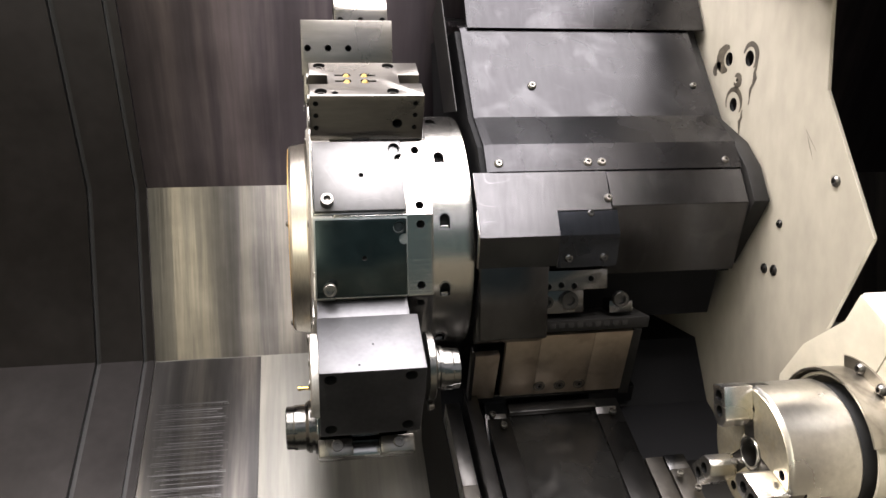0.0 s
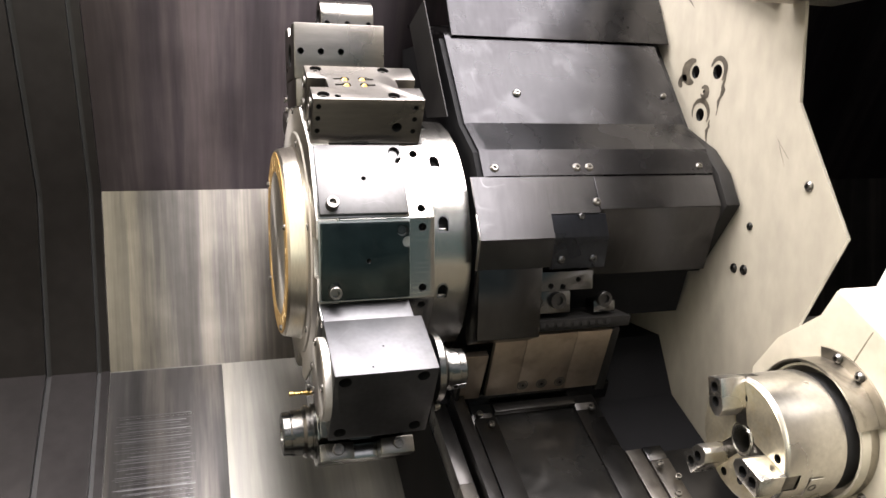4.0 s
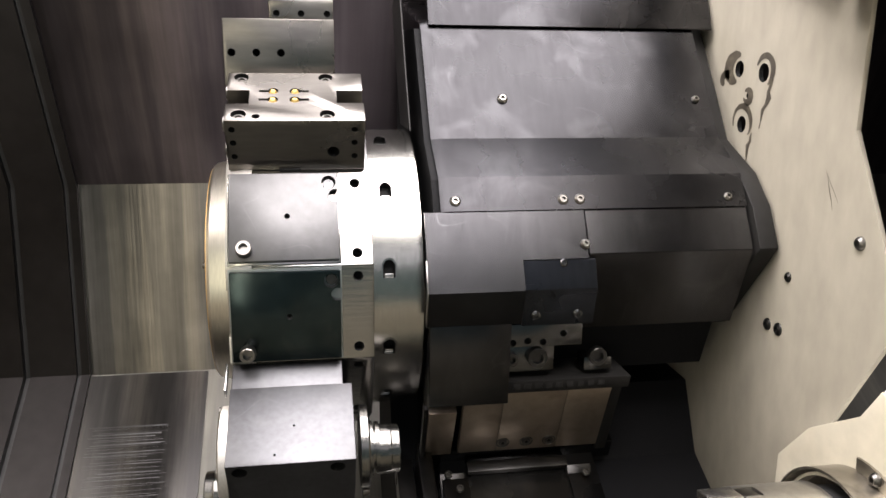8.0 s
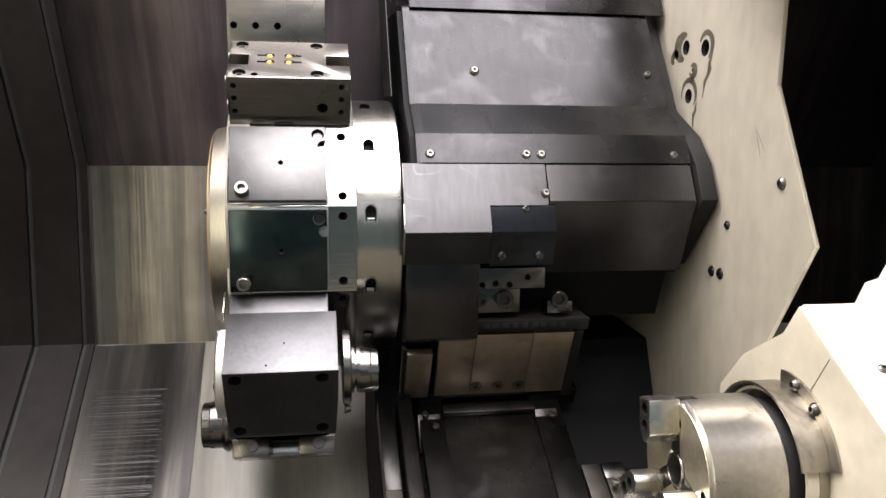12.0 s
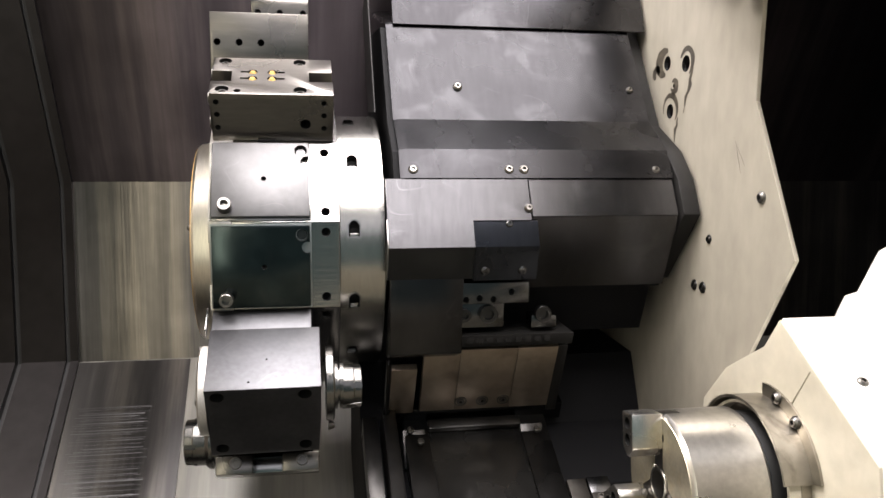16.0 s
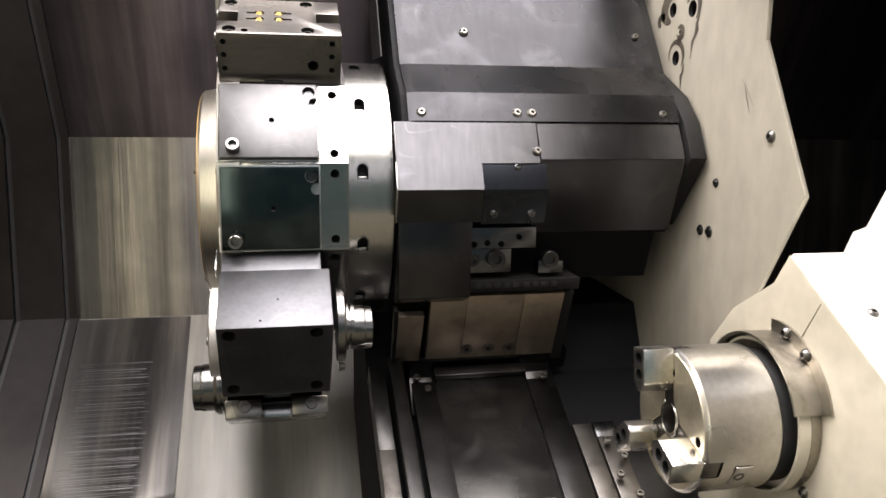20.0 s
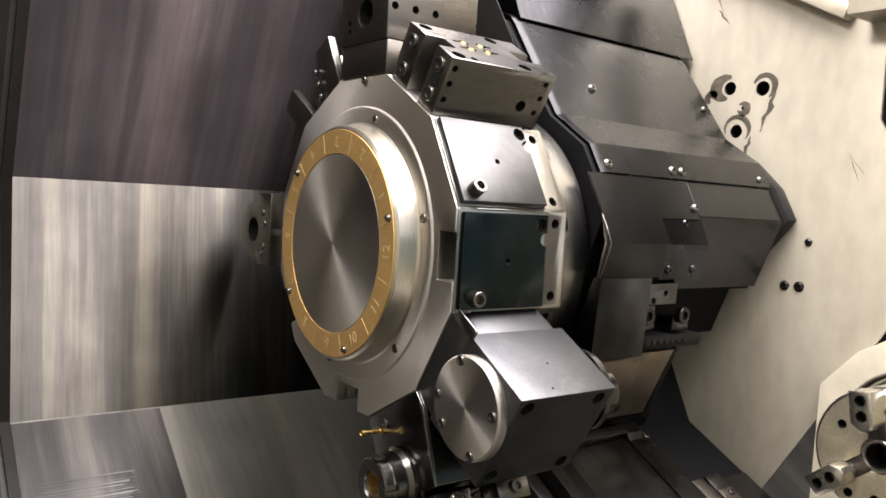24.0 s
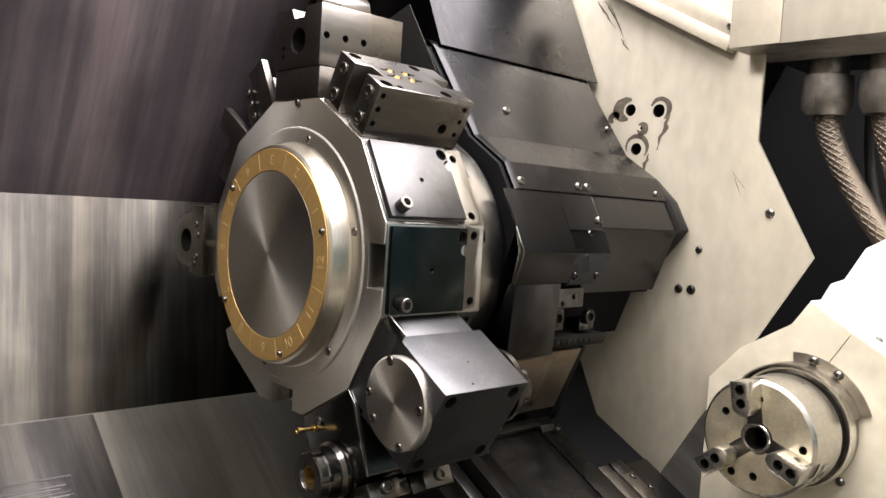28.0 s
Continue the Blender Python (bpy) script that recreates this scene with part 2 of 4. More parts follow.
WORN_RAIL = material("worn_rail_steel", (0.19, 0.177, 0.16), 0.36, 1.0, 0.2, 80, (1, 1, 1), 0.05, 0.1, 0.5, (0.08, 0.07, 0.06), 0.0, 16.0)
CHIP_FLOOR = material("chip_floor_sheet", (0.125, 0.122, 0.111), 0.36, 0.6, 0.12, 40, (3.0, 0.2, 0.2), 0.03, 0.05, brushed=0.8, bands=0.35)
PIT_SHEET = material("pit_sheet", (0.30, 0.30, 0.26), 0.42, 0.5, 0.12, 40, (1, 1, 1), 0.03, 0.06, 0.3, (0.22, 0.22, 0.19))
BRAID = material("steel_braid", (0.15, 0.125, 0.095), 0.45, 0.8, 0.2, 400, (1, 1, 1), 0.8)


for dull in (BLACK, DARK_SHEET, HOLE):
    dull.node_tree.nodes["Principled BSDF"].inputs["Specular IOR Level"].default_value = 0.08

# ---- mesh helpers ----
def link(name, bm, mat, parent=None, label="", m=None, smooth=True, angle=35):
    me = bpy.data.meshes.new(name)
    bmesh.ops.recalc_face_normals(bm, faces=bm.faces)
    if smooth:
        for f in bm.faces:
            f.smooth = True
        for e in bm.edges:
            if len(e.link_faces) == 2 and e.calc_face_angle(0) > radians(angle):
                e.smooth = False
    bm.to_mesh(me)
    bm.free()
    me.materials.append(mat)
    if any(p.material_index for p in me.polygons):
        me.materials.append(HOLE)
    ob = new(name, me)
    if m is not None:
        ob.matrix_basis = m
    if parent is not None:
        ob.parent = parent
    if label:
        ob["label"] = label
    return ob


def part(name, bm, mat, parent, label="", m=None, angle=24):
    return link(name, bm, mat, parent, label, m, True, angle)


def thing(name, label, category, m=None, group="", kind=""):
    ob = new(name)
    ob.empty_display_size = 0.03
    if m is not None:
        ob.matrix_basis = m
    return tagged(ob, label, category, group, kind)


def bevelled(bm, w, seg=2, angle=30):
    if w > 0:
        es = [e for e in bm.edges if len(e.link_faces) == 2 and e.calc_face_angle(0) > radians(angle)]
        bmesh.ops.bevel(bm, geom=es, offset=w, segments=seg, affect="EDGES", profile=0.5)
    return bm


def box(x0, x1, y0, y1, z0, z1, bev=0.0015, seg=2):
    bm = bmesh.new()
    bmesh.ops.create_cube(bm, size=1, matrix=Matrix.Translation(((x0 + x1) / 2, (y0 + y1) / 2, (z0 + z1) / 2)) @ Matrix.Diagonal((x1 - x0, y1 - y0, z1 - z0, 1)))
    return bevelled(bm, bev, seg)


def prism(poly, x0, x1, bev=0.0, axis="x", seg=2):
    """A polygon drawn in (y, z), swept along x; axis y: drawn in (x, z); axis z: drawn in (x, y)."""
    bm = bmesh.new()
    put = {"x": lambda a, b, c: (c, a, b), "y": lambda a, b, c: (a, c, b), "z": lambda a, b, c: (a, b, c)}[axis]
    lo = [bm.verts.new(put(a, b, x0)) for a, b in poly]
    hi = [bm.verts.new(put(a, b, x1)) for a, b in poly]
    n = len(poly)
    bm.faces.new(lo)
    bm.faces.new(hi[::-1])
    for i in range(n):
        bm.faces.new((lo[i], hi[i], hi[(i + 1) % n], lo[(i + 1) % n]))
    bmesh.ops.recalc_face_normals(bm, faces=bm.faces)
    return bevelled(bm, bev, seg)


def lathe(profile, n=64, axis="x", a0=0.0, a1=360.0, centre=(0, 0, 0)):
    """Turns a profile of (along, radius) about an axis through centre."""
    bm = bmesh.new()
    full = abs(a1 - a0 - 360) < 1e-6
    rings = []
    for k in range(n if full else n + 1):
        a = radians(a0 + (a1 - a0) * k / n)
        c, s = math.cos(a), math.sin(a)
        ring = []
        for along, r in profile:
            p = {"x": (along, -r * c, r * s), "y": (r * c, along, r * s), "z": (r * c, r * s, along)}[axis]
            ring.append(bm.verts.new(Vector(p) + Vector(centre)))
        rings.append(ring)
    m = len(profile)
    for k in range(len(rings) if full else len(rings) - 1):
        p, q = rings[k], rings[(k + 1) % len(rings)]
        for i in range(m - 1):
            bm.faces.new((p[i], p[i + 1], q[i + 1], q[i]))
    if full:
        bmesh.ops.remove_doubles(bm, verts=bm.verts, dist=1e-6)
    else:
        for i in (0, -1):
            if profile[0] == profile[-1]:
                bm.faces.new([rings[i][j] for j in range(m - 1)])
    bmesh.ops.recalc_face_normals(bm, faces=bm.faces)
    return bm


def plate(outline, thick, axis="x", at=0.0, bev=0.0008):
    return prism(outline, at, at + thick, bev, axis)


def socket_bolt(parent, m, r=0.0065, h=0.008, name="bolt", mat=None):
    """A socket head cap screw whose head stands along -y of m."""
    bm = lathe([(0.0, 0.0), (0.0, r), (-h + 0.0008, r), (-h, r - 0.0008), (-h, r * 0.58), (-h * 0.45, r * 0.55), (-h * 0.45, 0.0)], 20, "y")
    b = part(name, bm, mat or BOLT, parent, m=m)
    return b


def button_bolt(parent, m, r=0.006, h=0.0035, name="bolt", mat=None):
    bm = lathe([(0.0, 0.0), (0.0, r), (-h * 0.5, r * 0.92), (-h, r * 0.6), (-h, r * 0.38), (-h * 0.3, r * 0.34), (-h * 0.3, 0.0)], 18, "y")
    return part(name, bm, mat or BOLT, parent, m=m)


def hole(parent, m, r, depth=0.0004, name="hole", rim=0.0008):
    """A bored hole, shown as a thin chamfered sleeve with a dark bottom, opening along -y of m."""
    bm = lathe([(-0.0003, r + rim), (-0.0006, r + rim * 0.5), (-0.0003, r), (0.0, 0.0)], 18, "y")
    return part(name, bm, HOLE, parent, m=m)


def turn(axis, deg):
    return Matrix.Rotation(radians(deg), 4, axis)


def at(x, y, z):
    return Matrix.Translation((x, y, z))


def station(deg):
    """The frame of a turret station: -y outwards, z along the turret's rim."""
    return Matrix.Rotation(radians(-deg), 4, "X")


def cut(bm, *cutters):
    """The solid less the cutters, worked out exactly."""
    obs = []
    for i, b in enumerate((bm, *cutters)):
        me = bpy.data.meshes.new("tmp")
        bmesh.ops.recalc_face_normals(b, faces=b.faces)
        b.to_mesh(me)
        b.free()
        obs.append(new("tmp", me))
    for o in obs[1:]:
        md = obs[0].modifiers.new("cut", "BOOLEAN")
        md.operation, md.object, md.solver = "DIFFERENCE", o, "EXACT"
    bpy.context.view_layer.update()
    me = bpy.data.meshes.new_from_object(obs[0].evaluated_get(bpy.context.evaluated_depsgraph_get()))
    out = bmesh.new()
    out.from_mesh(me)
    for o in obs:
        bpy.data.objects.remove(o)
    return out


def drill(m, r, depth, n=18, sink=0.0):
    """A drill for cut(): from the face at m, into +y; sink widens the mouth."""
    prof = [(-0.004, 0.0), (-0.004, r + sink), (0.0, r + sink), (sink, r), (depth, r), (depth + r * 0.4, 0.0)]
    bm = lathe(prof, n, "y")
    for f in bm.faces:
        f.material_index = 1
    bm.transform(m)
    return bm


LEFT, RIGHT, DOWN, UP = turn("Z", -90), turn("Z", 90), turn("X", 90), turn("X", -90)


# ---- the enclosure ----
def setting(name, bm, mat, label, parent=None):
    return tagged(link(name, bm, mat, parent), label, name.split("_")[0], kind="structure")


# back wall, recess sheet and chip floor follow one folded line in (y, z)
FOLD = [(0.163, 0.62), (0.433, 0.057), (0.402, -0.302), (-0.258, -0.747), (-1.45, -1.395)]


def folded(x0, x1, lift, thick, pts=FOLD):
    """Sheet of a given thickness along the folded line, lifted towards the room."""
    def off(d):
        out = []
        for i, p in enumerate(pts):
            ns = []
            for a, b in ((i - 1, i), (i, i + 1)):
                if a >= 0 and b < len(pts):
                    v = Vector((pts[b][0] - pts[a][0], pts[b][1] - pts[a][1])).normalized()
                    ns.append(Vector((v.y, -v.x)))
            n = sum(ns, Vector((0, 0))).normalized()
            k = d / max(0.3, n.dot(ns[0]))
            out.append((p[0] + n.x * k, p[1] + n.y * k))
        return out
    return prism(off(lift) + off(lift - thick)[::-1], x0, x1, 0)


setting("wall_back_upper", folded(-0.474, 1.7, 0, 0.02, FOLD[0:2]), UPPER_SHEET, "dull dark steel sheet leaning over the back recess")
# the recess gets its shade from the dark sheet colour
setting("wall_top_recess", prism([(0.163, 0.622), (0.163, 0.602), (0.40, 0.602), (0.40, 1.25), (0.38, 1.25), (0.38, 0.622)], -0.474, 1.7, 0), SIDE_SHEET, "recess above the leaning back sheet, coloured dark for its shade")
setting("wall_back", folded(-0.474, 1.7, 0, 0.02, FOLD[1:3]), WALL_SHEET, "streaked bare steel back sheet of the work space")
setting("floor", folded(-0.474, 1.7, 0, 0.02, FOLD[2:4]), CHIP_FLOOR, "scratched sloping steel chip floor of the work space")
PIT = (-0.80, FOLD[3][1] + (FOLD[4][1] - FOLD[3][1]) * (0.80 + FOLD[3][0]) / (FOLD[3][0] - FOLD[4][0]))
# the shade in the pit is put into this sheet's near-black colour
setting("floor_pit", folded(-0.474, 1.7, 0, 0.02, [FOLD[3], PIT]), BLACK, "chip pit sheet, coloured near-black for its shade")
setting("floor_pit_front", folded(-0.474, 1.7, 0, 0.02, [PIT, FOLD[4]]), PIT_SHEET, "greyish green sheet of the chip pit below the door")
# trim_4 is a groove whose shade is painted in black
for k, (x0, x1, lift) in enumerate(((-0.4885, -0.474, 0.008), (-0.497, -0.4885, 0.001), (-0.578, -0.497, 0.010), (-0.588, -0.578, 0.002), (-1.3, -0.588, 0.016))):
    setting(f"trim_{k + 1}", folded(x0, x1, lift, 0.05, [(0.163, 1.26), *FOLD]), (SIDE_SHEET, RUBBER_AND_SHADE, SIDE_SHEET, RUBBER_AND_SHADE, SIDE_SHEET)[k], ("grey lip of the telescopic side cover", "black wiper strip sunk beside the cover lip", "grey telescopic cover sheet", "sunk groove between two cover sheets, coloured black for its shade", "grey telescopic cover sheet beside the spindle")[k])
# out of view; made cream to reflect fill light onto the turret front
setting("wall_left", box(-1.35, -1.3, -1.5, 0.8, -1.3, 1.25, 0), SIDE_CREAM, "unseen cream wall at the main spindle side, added to bounce light")
# far wall coloured black, as no light reaches it
setting("wall_right", box(1.7, 1.75, -1.5, 0.8, -1.3, 1.25, 0), BLACK, "far side of the machine interior, coloured black for its shade")
# unseen roof and apron, added so hall light enters only through the door
setting("ceiling", box(-1.3, 1.7, -1.5, 0.4, 1.25, 1.3, 0), DARK_SHEET, "unseen dark roof over the work space, added to block hall light")
front = setting("wall_front", box(0.75, 1.7, -1.5, -1.46, -1.3, 1.25, 0), SIDE_CREAM, "cream inner side of the closed half of the door")
setting("wall_front_apron", box(-1.3, 0.75, -1.5, -1.46, -1.3, -0.35, 0), PALE, "unseen cream apron under the door opening, added to block hall light")

# ---- floor plate with drag marks ----
slope = math.degrees(math.atan2(FOLD[2][1] - FOLD[3][1], FOLD[2][0] - FOLD[3][0]))
plate_m = at(-0.466, FOLD[2][0], FOLD[2][1]) @ turn("X", slope)
fp = thing("floor_plate", "grey steel floor plate with rows of drag marks", "floor plate", plate_m)


def plate_part(name, bm, mat, label=""):
    """A piece drawn in the plate's frame; its brushing runs with the floor's."""
    bm.transform(plate_m)
    return part(name, bm, mat, fp, label, plate_m.inverted())


plate_part("plate", box(-0.007, 0.207, -0.795, -0.004, 0.0, 0.0025, 0.0008), FLOOR_SHEET)
rng = random.Random(4)
marks = bmesh.new()
for k in range(170):
    y = -0.115 - 0.0039 * k + rng.uniform(-0.003, 0.003)
    x0, x1 = 0.006 + rng.uniform(0, 0.03), 0.150 - abs(rng.gauss(0, 0.014))
    w = rng.choice((0.0004, 0.0006, 0.0009, 0.0014))
    q = [marks.verts.new((x, yy, 0.0029)) for x, yy in ((x0, y), (x1, y + rng.uniform(-0.001, 0.001)), (x1, y + w), (x0, y + w))]
    marks.faces.new(q)
plate_part("scratch_band", marks, SCRATCHED, "fine bright scratches dragged across the plate")

# ---- side panel on the saddle ----
panel = thing("side_panel", "cream coated steel side panel with oily stains", "panel", at(0, -0.040, -0.020))
pb = plate([(-0.276, 0.60), (-0.284, 0.36), (-0.284, 0.235), (-0.388, 0.054), (-0.10, -0.45), (0.55, -0.45), (0.55, 0.60)], 0.006, at=0.521)
holes = [(-0.035, 0.296, 0.011), (-0.095, 0.292, 0.012), (-0.053, 0.224, 0.011), (-0.062, 0.262, 0.0035)]
pb = cut(pb, *[drill(at(0.521, y, z) @ LEFT, r, 0.02, 20) for y, z, r in holes])
part("plate", pb, CREAM, panel)
button_bolt(panel, at(0.521, -0.314, 0.119) @ LEFT, 0.008, 0.005)
# bolts under the housing, their shade painted as black steel
for y, z, r in ((-0.186, -0.02, 0.0085), (-0.162, -0.021, 0.008), (-0.195, 0.05, 0.0065)):
    button_bolt(panel, at(0.521, y, z) @ LEFT, r, 0.0035, "shaded_bolt", OILY_BLACK)
# oily smears round the holes: broken rings that taper off
def smear(cy, cz, r0, w, a0, a1, seed, squash=1.0):
    rng = random.Random(seed)
    bm = bmesh.new()
    rows = []
    for k in range(25):
        f = k / 24
        a = radians(a0 + (a1 - a0) * f)
        ww = w * (0.25 + 0.75 * math.sin(math.pi * f)) * (1 + 0.22 * math.sin(7 * f + seed) + rng.uniform(-0.05, 0.05))
        inner = r0 * (1 + 0.05 * math.sin(9 * f + 2 * seed))
        rows.append([bm.verts.new((0.5206, cy + r * math.cos(a), cz + r * squash * math.sin(a))) for r in (inner, inner + ww)])
    for p, q in zip(rows, rows[1:]):
        bm.faces.new((p[0], p[1], q[1], q[0]))
    part("oil_stain", bm, STAIN, panel, "dark oily smear on the coating")


def streak(y0, z0, y1, z1, w, seed):
    rng = random.Random(seed)
    bm = bmesh.new()
    rows = []
    for k in range(9):
        f = k / 8
        y, z = y0 + (y1 - y0) * f + rng.uniform(-1, 1) * w * 0.3, z0 + (z1 - z0) * f
        h = w * (0.2 + 0.8 * math.sin(math.pi * min(1, f * 1.1 + 0.05))) * rng.uniform(0.6, 1.0)
        rows.append([bm.verts.new((0.5206, y - h / 2, z)), bm.verts.new((0.5206, y + h / 2, z))])
    for p, q in zip(rows, rows[1:]):
        bm.faces.new((p[0], p[1], q[1], q[0]))
    part("oil_streak", bm, STAIN, panel, "thin dark streak of oil")


smear(-0.095, 0.292, 0.017, 0.011, 30, 230, 2)
smear(-0.035, 0.296, 0.0145, 0.020, -75, 95, 5, 1.1)
smear(-0.002, 0.280, 0.004, 0.014, -60, 170, 7)
smear(-0.053, 0.224, 0.020, 0.009, -10, 215, 9)
smear(-0.058, 0.262, 0.005, 0.011, 60, 330, 11)
streak(-0.116, 0.285, -0.098, 0.222, 0.012, 3)
streak(-0.079, 0.215, -0.070, 0.170, 0.009, 4)
for y0, z0, y1, z1, w, s in ((0.058, 0.507, 0.012, 0.450, 0.006, 1), (0.040, 0.505, -0.004, 0.445, 0.004, 2), (0.030, 0.50, -0.018, 0.412, 0.003, 6), (-0.001, 0.43, -0.024, 0.402, 0.005, 8), (-0.262, 0.145, -0.245, 0.185, 0.0016, 12), (-0.270, 0.155, -0.240, 0.190, 0.0014, 13)):
    streak(y0, z0, y1, z1, w, s)
# sloping rail at the top of the panel
part("rail", prism([(0.03, 0.545), (-0.240, 0.402), (-0.253, 0.428), (0.01, 0.575)], 0.4985, 0.521, 0.001), CREAM, panel)
part("rail_lip", prism([(0.03, 0.544), (0.04, 0.525), (-0.231, 0.379), (-0.240, 0.4015)], 0.492, 0.521, 0.002), SIDE_CREAM, panel, "worn brownish lip of the rail")
button_bolt(panel, at(0.4985, -0.232, 0.421) @ LEFT, 0.007, 0.004)

# ---- turret housing ----
housing = thing("turret_housing", "brushed steel turret head housing of folded sheets", "machine housing")
A, B, S, E, D = (-0.0985, 0.1875), (-0.163, 0.148), (-0.184, 0.110), (-0.229, 0.023), (-0.2145, -0.022)
T = (0.0065, 0.333)
XL, XR = 0.0875, 0.49


def sheet(pts, x0, x1, t=0.003):
    """A folded sheet in (y, z) with its thickness behind it."""
    return folded(x0, x1, 0, t, pts)


# black filler: gives the seams between the sheets their shade
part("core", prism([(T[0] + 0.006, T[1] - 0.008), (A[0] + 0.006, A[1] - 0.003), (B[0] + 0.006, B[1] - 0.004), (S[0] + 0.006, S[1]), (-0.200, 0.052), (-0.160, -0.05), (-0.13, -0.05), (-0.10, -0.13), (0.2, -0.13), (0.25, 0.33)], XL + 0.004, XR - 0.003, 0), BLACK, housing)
# one sheet from the roof over a rounded bend down to the seam, its left edge rolled inwards
bend = [(0.0355 + 0.045 * math.cos(radians(a)), 0.2963 + 0.045 * math.sin(radians(a))) for a in (90, 99, 108, 117, 126, 135, 144)]
PROFILE = [(0.24, bend[0][1] + 0.036), (0.06, bend[0][1] + 0.003), *bend, A, B, (S[0] - 0.002, S[1] + 0.0005)]
part("upper_sheet", sheet(PROFILE, 0.1136, XR - 0.004, 0.003), SHEET, housing, angle=12)
ROLL = [(0.1135, 0.0)]
for a, step in [(2.0 * k + 1.0, 0.0018) for k in range(8)]:
    ROLL.append((ROLL[-1][0] - step * math.cos(radians(a)), ROLL[-1][1] + step * math.sin(radians(a))))
bm = bmesh.new()
ring = []
for i, p in enumerate(PROFILE):
    before, after = PROFILE[max(0, i - 1)], PROFILE[min(len(PROFILE) - 1, i + 1)]
    run = Vector((after[0] - before[0], after[1] - before[1])).normalized()
    rolled = ROLL + [(ROLL[-1][0], ROLL[-1][1] + 0.005), (ROLL[0][0], 0.0035)]
    ring.append([bm.verts.new((x, p[0] - run.y * d, p[1] + run.x * d)) for x, d in rolled])
for p, q in zip(ring, ring[1:]):
    for i in range(len(p)):
        bm.faces.new((p[i], q[i], q[(i + 1) % len(p)], p[(i + 1) % len(p)]))
bm.faces.new(ring[0])
bm.faces.new(ring[-1])
part("edge_flange", bm, SHEET, housing, "rolled edge of the upper sheet", angle=14)
part("lower_sheet", prism([(S[0], S[1] - 0.001), E, (D[0], D[1]), (D[0] + 0.004, D[1]), (E[0] + 0.004, E[1] + 0.001), (S[0] + 0.004, S[1] - 0.001)], XL - 0.008, 0.1934, 0.0), LOWER_SHEET, housing, angle=12)
LM = (S[0] + 0.6 * (E[0] - S[0]), S[1] + 0.6 * (E[1] - S[1]))
part("edge_lip", prism([(LM[0] - 0.0006, LM[1]), (E[0] - 0.0006, E[1]), (D[0] - 0.0006, D[1]), (D[0] + 0.005, D[1]), (E[0] + 0.010, E[1] + 0.001), (LM[0] + 0.001, LM[1])], XL - 0.0095, XL - 0.0082, 0.0003), GROUND, housing, "polished edge of the lower sheet")
part("lower_sheet_strip", prism([(S[0], S[1] - 0.001), (-0.2122, 0.056), (-0.208, 0.056), (S[0] + 0.004, S[1] - 0.001)], 0.1934, 0.274, 0.0), LOWER_SHEET, housing, angle=12)
part("lower_sheet", prism([(S[0] + 0.001, S[1] - 0.001), (-0.2106, 0.0605), (-0.2058, 0.0615), (S[0] + 0.005, S[1] - 0.001)], 0.2755, XR - 0.004, 0.0006), LOWER_SHEET, housing, angle=12)
part("lower_skirt", prism([(-0.2104, 0.060), (-0.172, -0.045), (-0.167, -0.045), (-0.2056, 0.061)], 0.2755, XR - 0.004, 0.0), LOWER_SHEET, housing, "dull dark skirt under the lower sheet")
part("skirt_sheet", prism([(-0.213, -0.0225), (-0.205, -0.128), (-0.16, -0.145), (-0.15, -0.13), (-0.200, -0.0225)], XL - 0.004, 0.182, 0.001), LOWER_SHEET, housing)
part("access_plate", prism([(-0.2105, 0.0545), (-0.224, 0.022), (-0.212, -0.026), (-0.208, -0.026), (-0.2195, 0.022), (-0.2065, 0.0545)], 0.1945, 0.283, 0.0006), ACCESS_STEEL, housing, "darker steel access plate let into the lower sheet", angle=12)
part("side_flange", prism([(0.04, 0.39), (-0.045, 0.262), (-0.09, 0.197), (0.02, 0.197), (0.13, 0.36)], XL - 0.014, XL - 0.0125, 0), DARK_SHEET, housing, "thin dark end flange")
part("rear_collar", prism([(0.045, 0.345), (-0.070, 0.182), (-0.150, 0.146), (-0.190, 0.110), (-0.217, 0.062), (-0.20, 0.040), (-0.13, -0.045), (0.2, -0.10), (0.2, 0.37)], XR + 0.001, 0.516, 0.002), DARK_SHEET, housing, "dull rear collar against the side panel")
part("roof_cover", prism([(0.006, 0.3305), (0.0008, 0.3285), (0.0, 0.3302), (0.124, 0.60), (0.134, 0.60)], 0.1095, 0.515, 0.0004), SHEET, housing, "sloping slide cover that overhangs the top sheet")


def face_bolt(x, p, q, f, r=0.0065, h=0.005):
    """A button bolt on the fold from p to q, f of the way."""
    y, z = p[0] + (q[0] - p[0]) * f, p[1] + (q[1] - p[1]) * f
    d = Vector((q[0] - p[0], q[1] - p[1])).normalized()
    n = Vector((d.y, -d.x))
    n = -n if n.x > 0 else n
    button_bolt(housing, at(x, y, z) @ turn("X", -math.degrees(math.atan2(n.y, -n.x))), r, h)


for x in (0.117, 0.249, 0.270, 0.463):
    face_bolt(x, B, S, 0.72, 0.0072 if x < 0.3 else 0.006)
face_bolt(0.271, S, E, 0.45)
for x in (0.198, 0.466):
    face_bolt(x, T, A, 0.675, 0.0072 if x < 0.3 else 0.0055)
button_bolt(housing, at(0.243, -0.2115, 0.051) @ turn("X", -22), 0.0055, 0.003, "bolt", BLACK_STEEL)
for x in (0.210, 0.262):
    button_bolt(housing, at(x, -0.2155, -0.012) @ turn("X", 12), 0.0065, 0.003, "bolt", BLACK_STEEL)

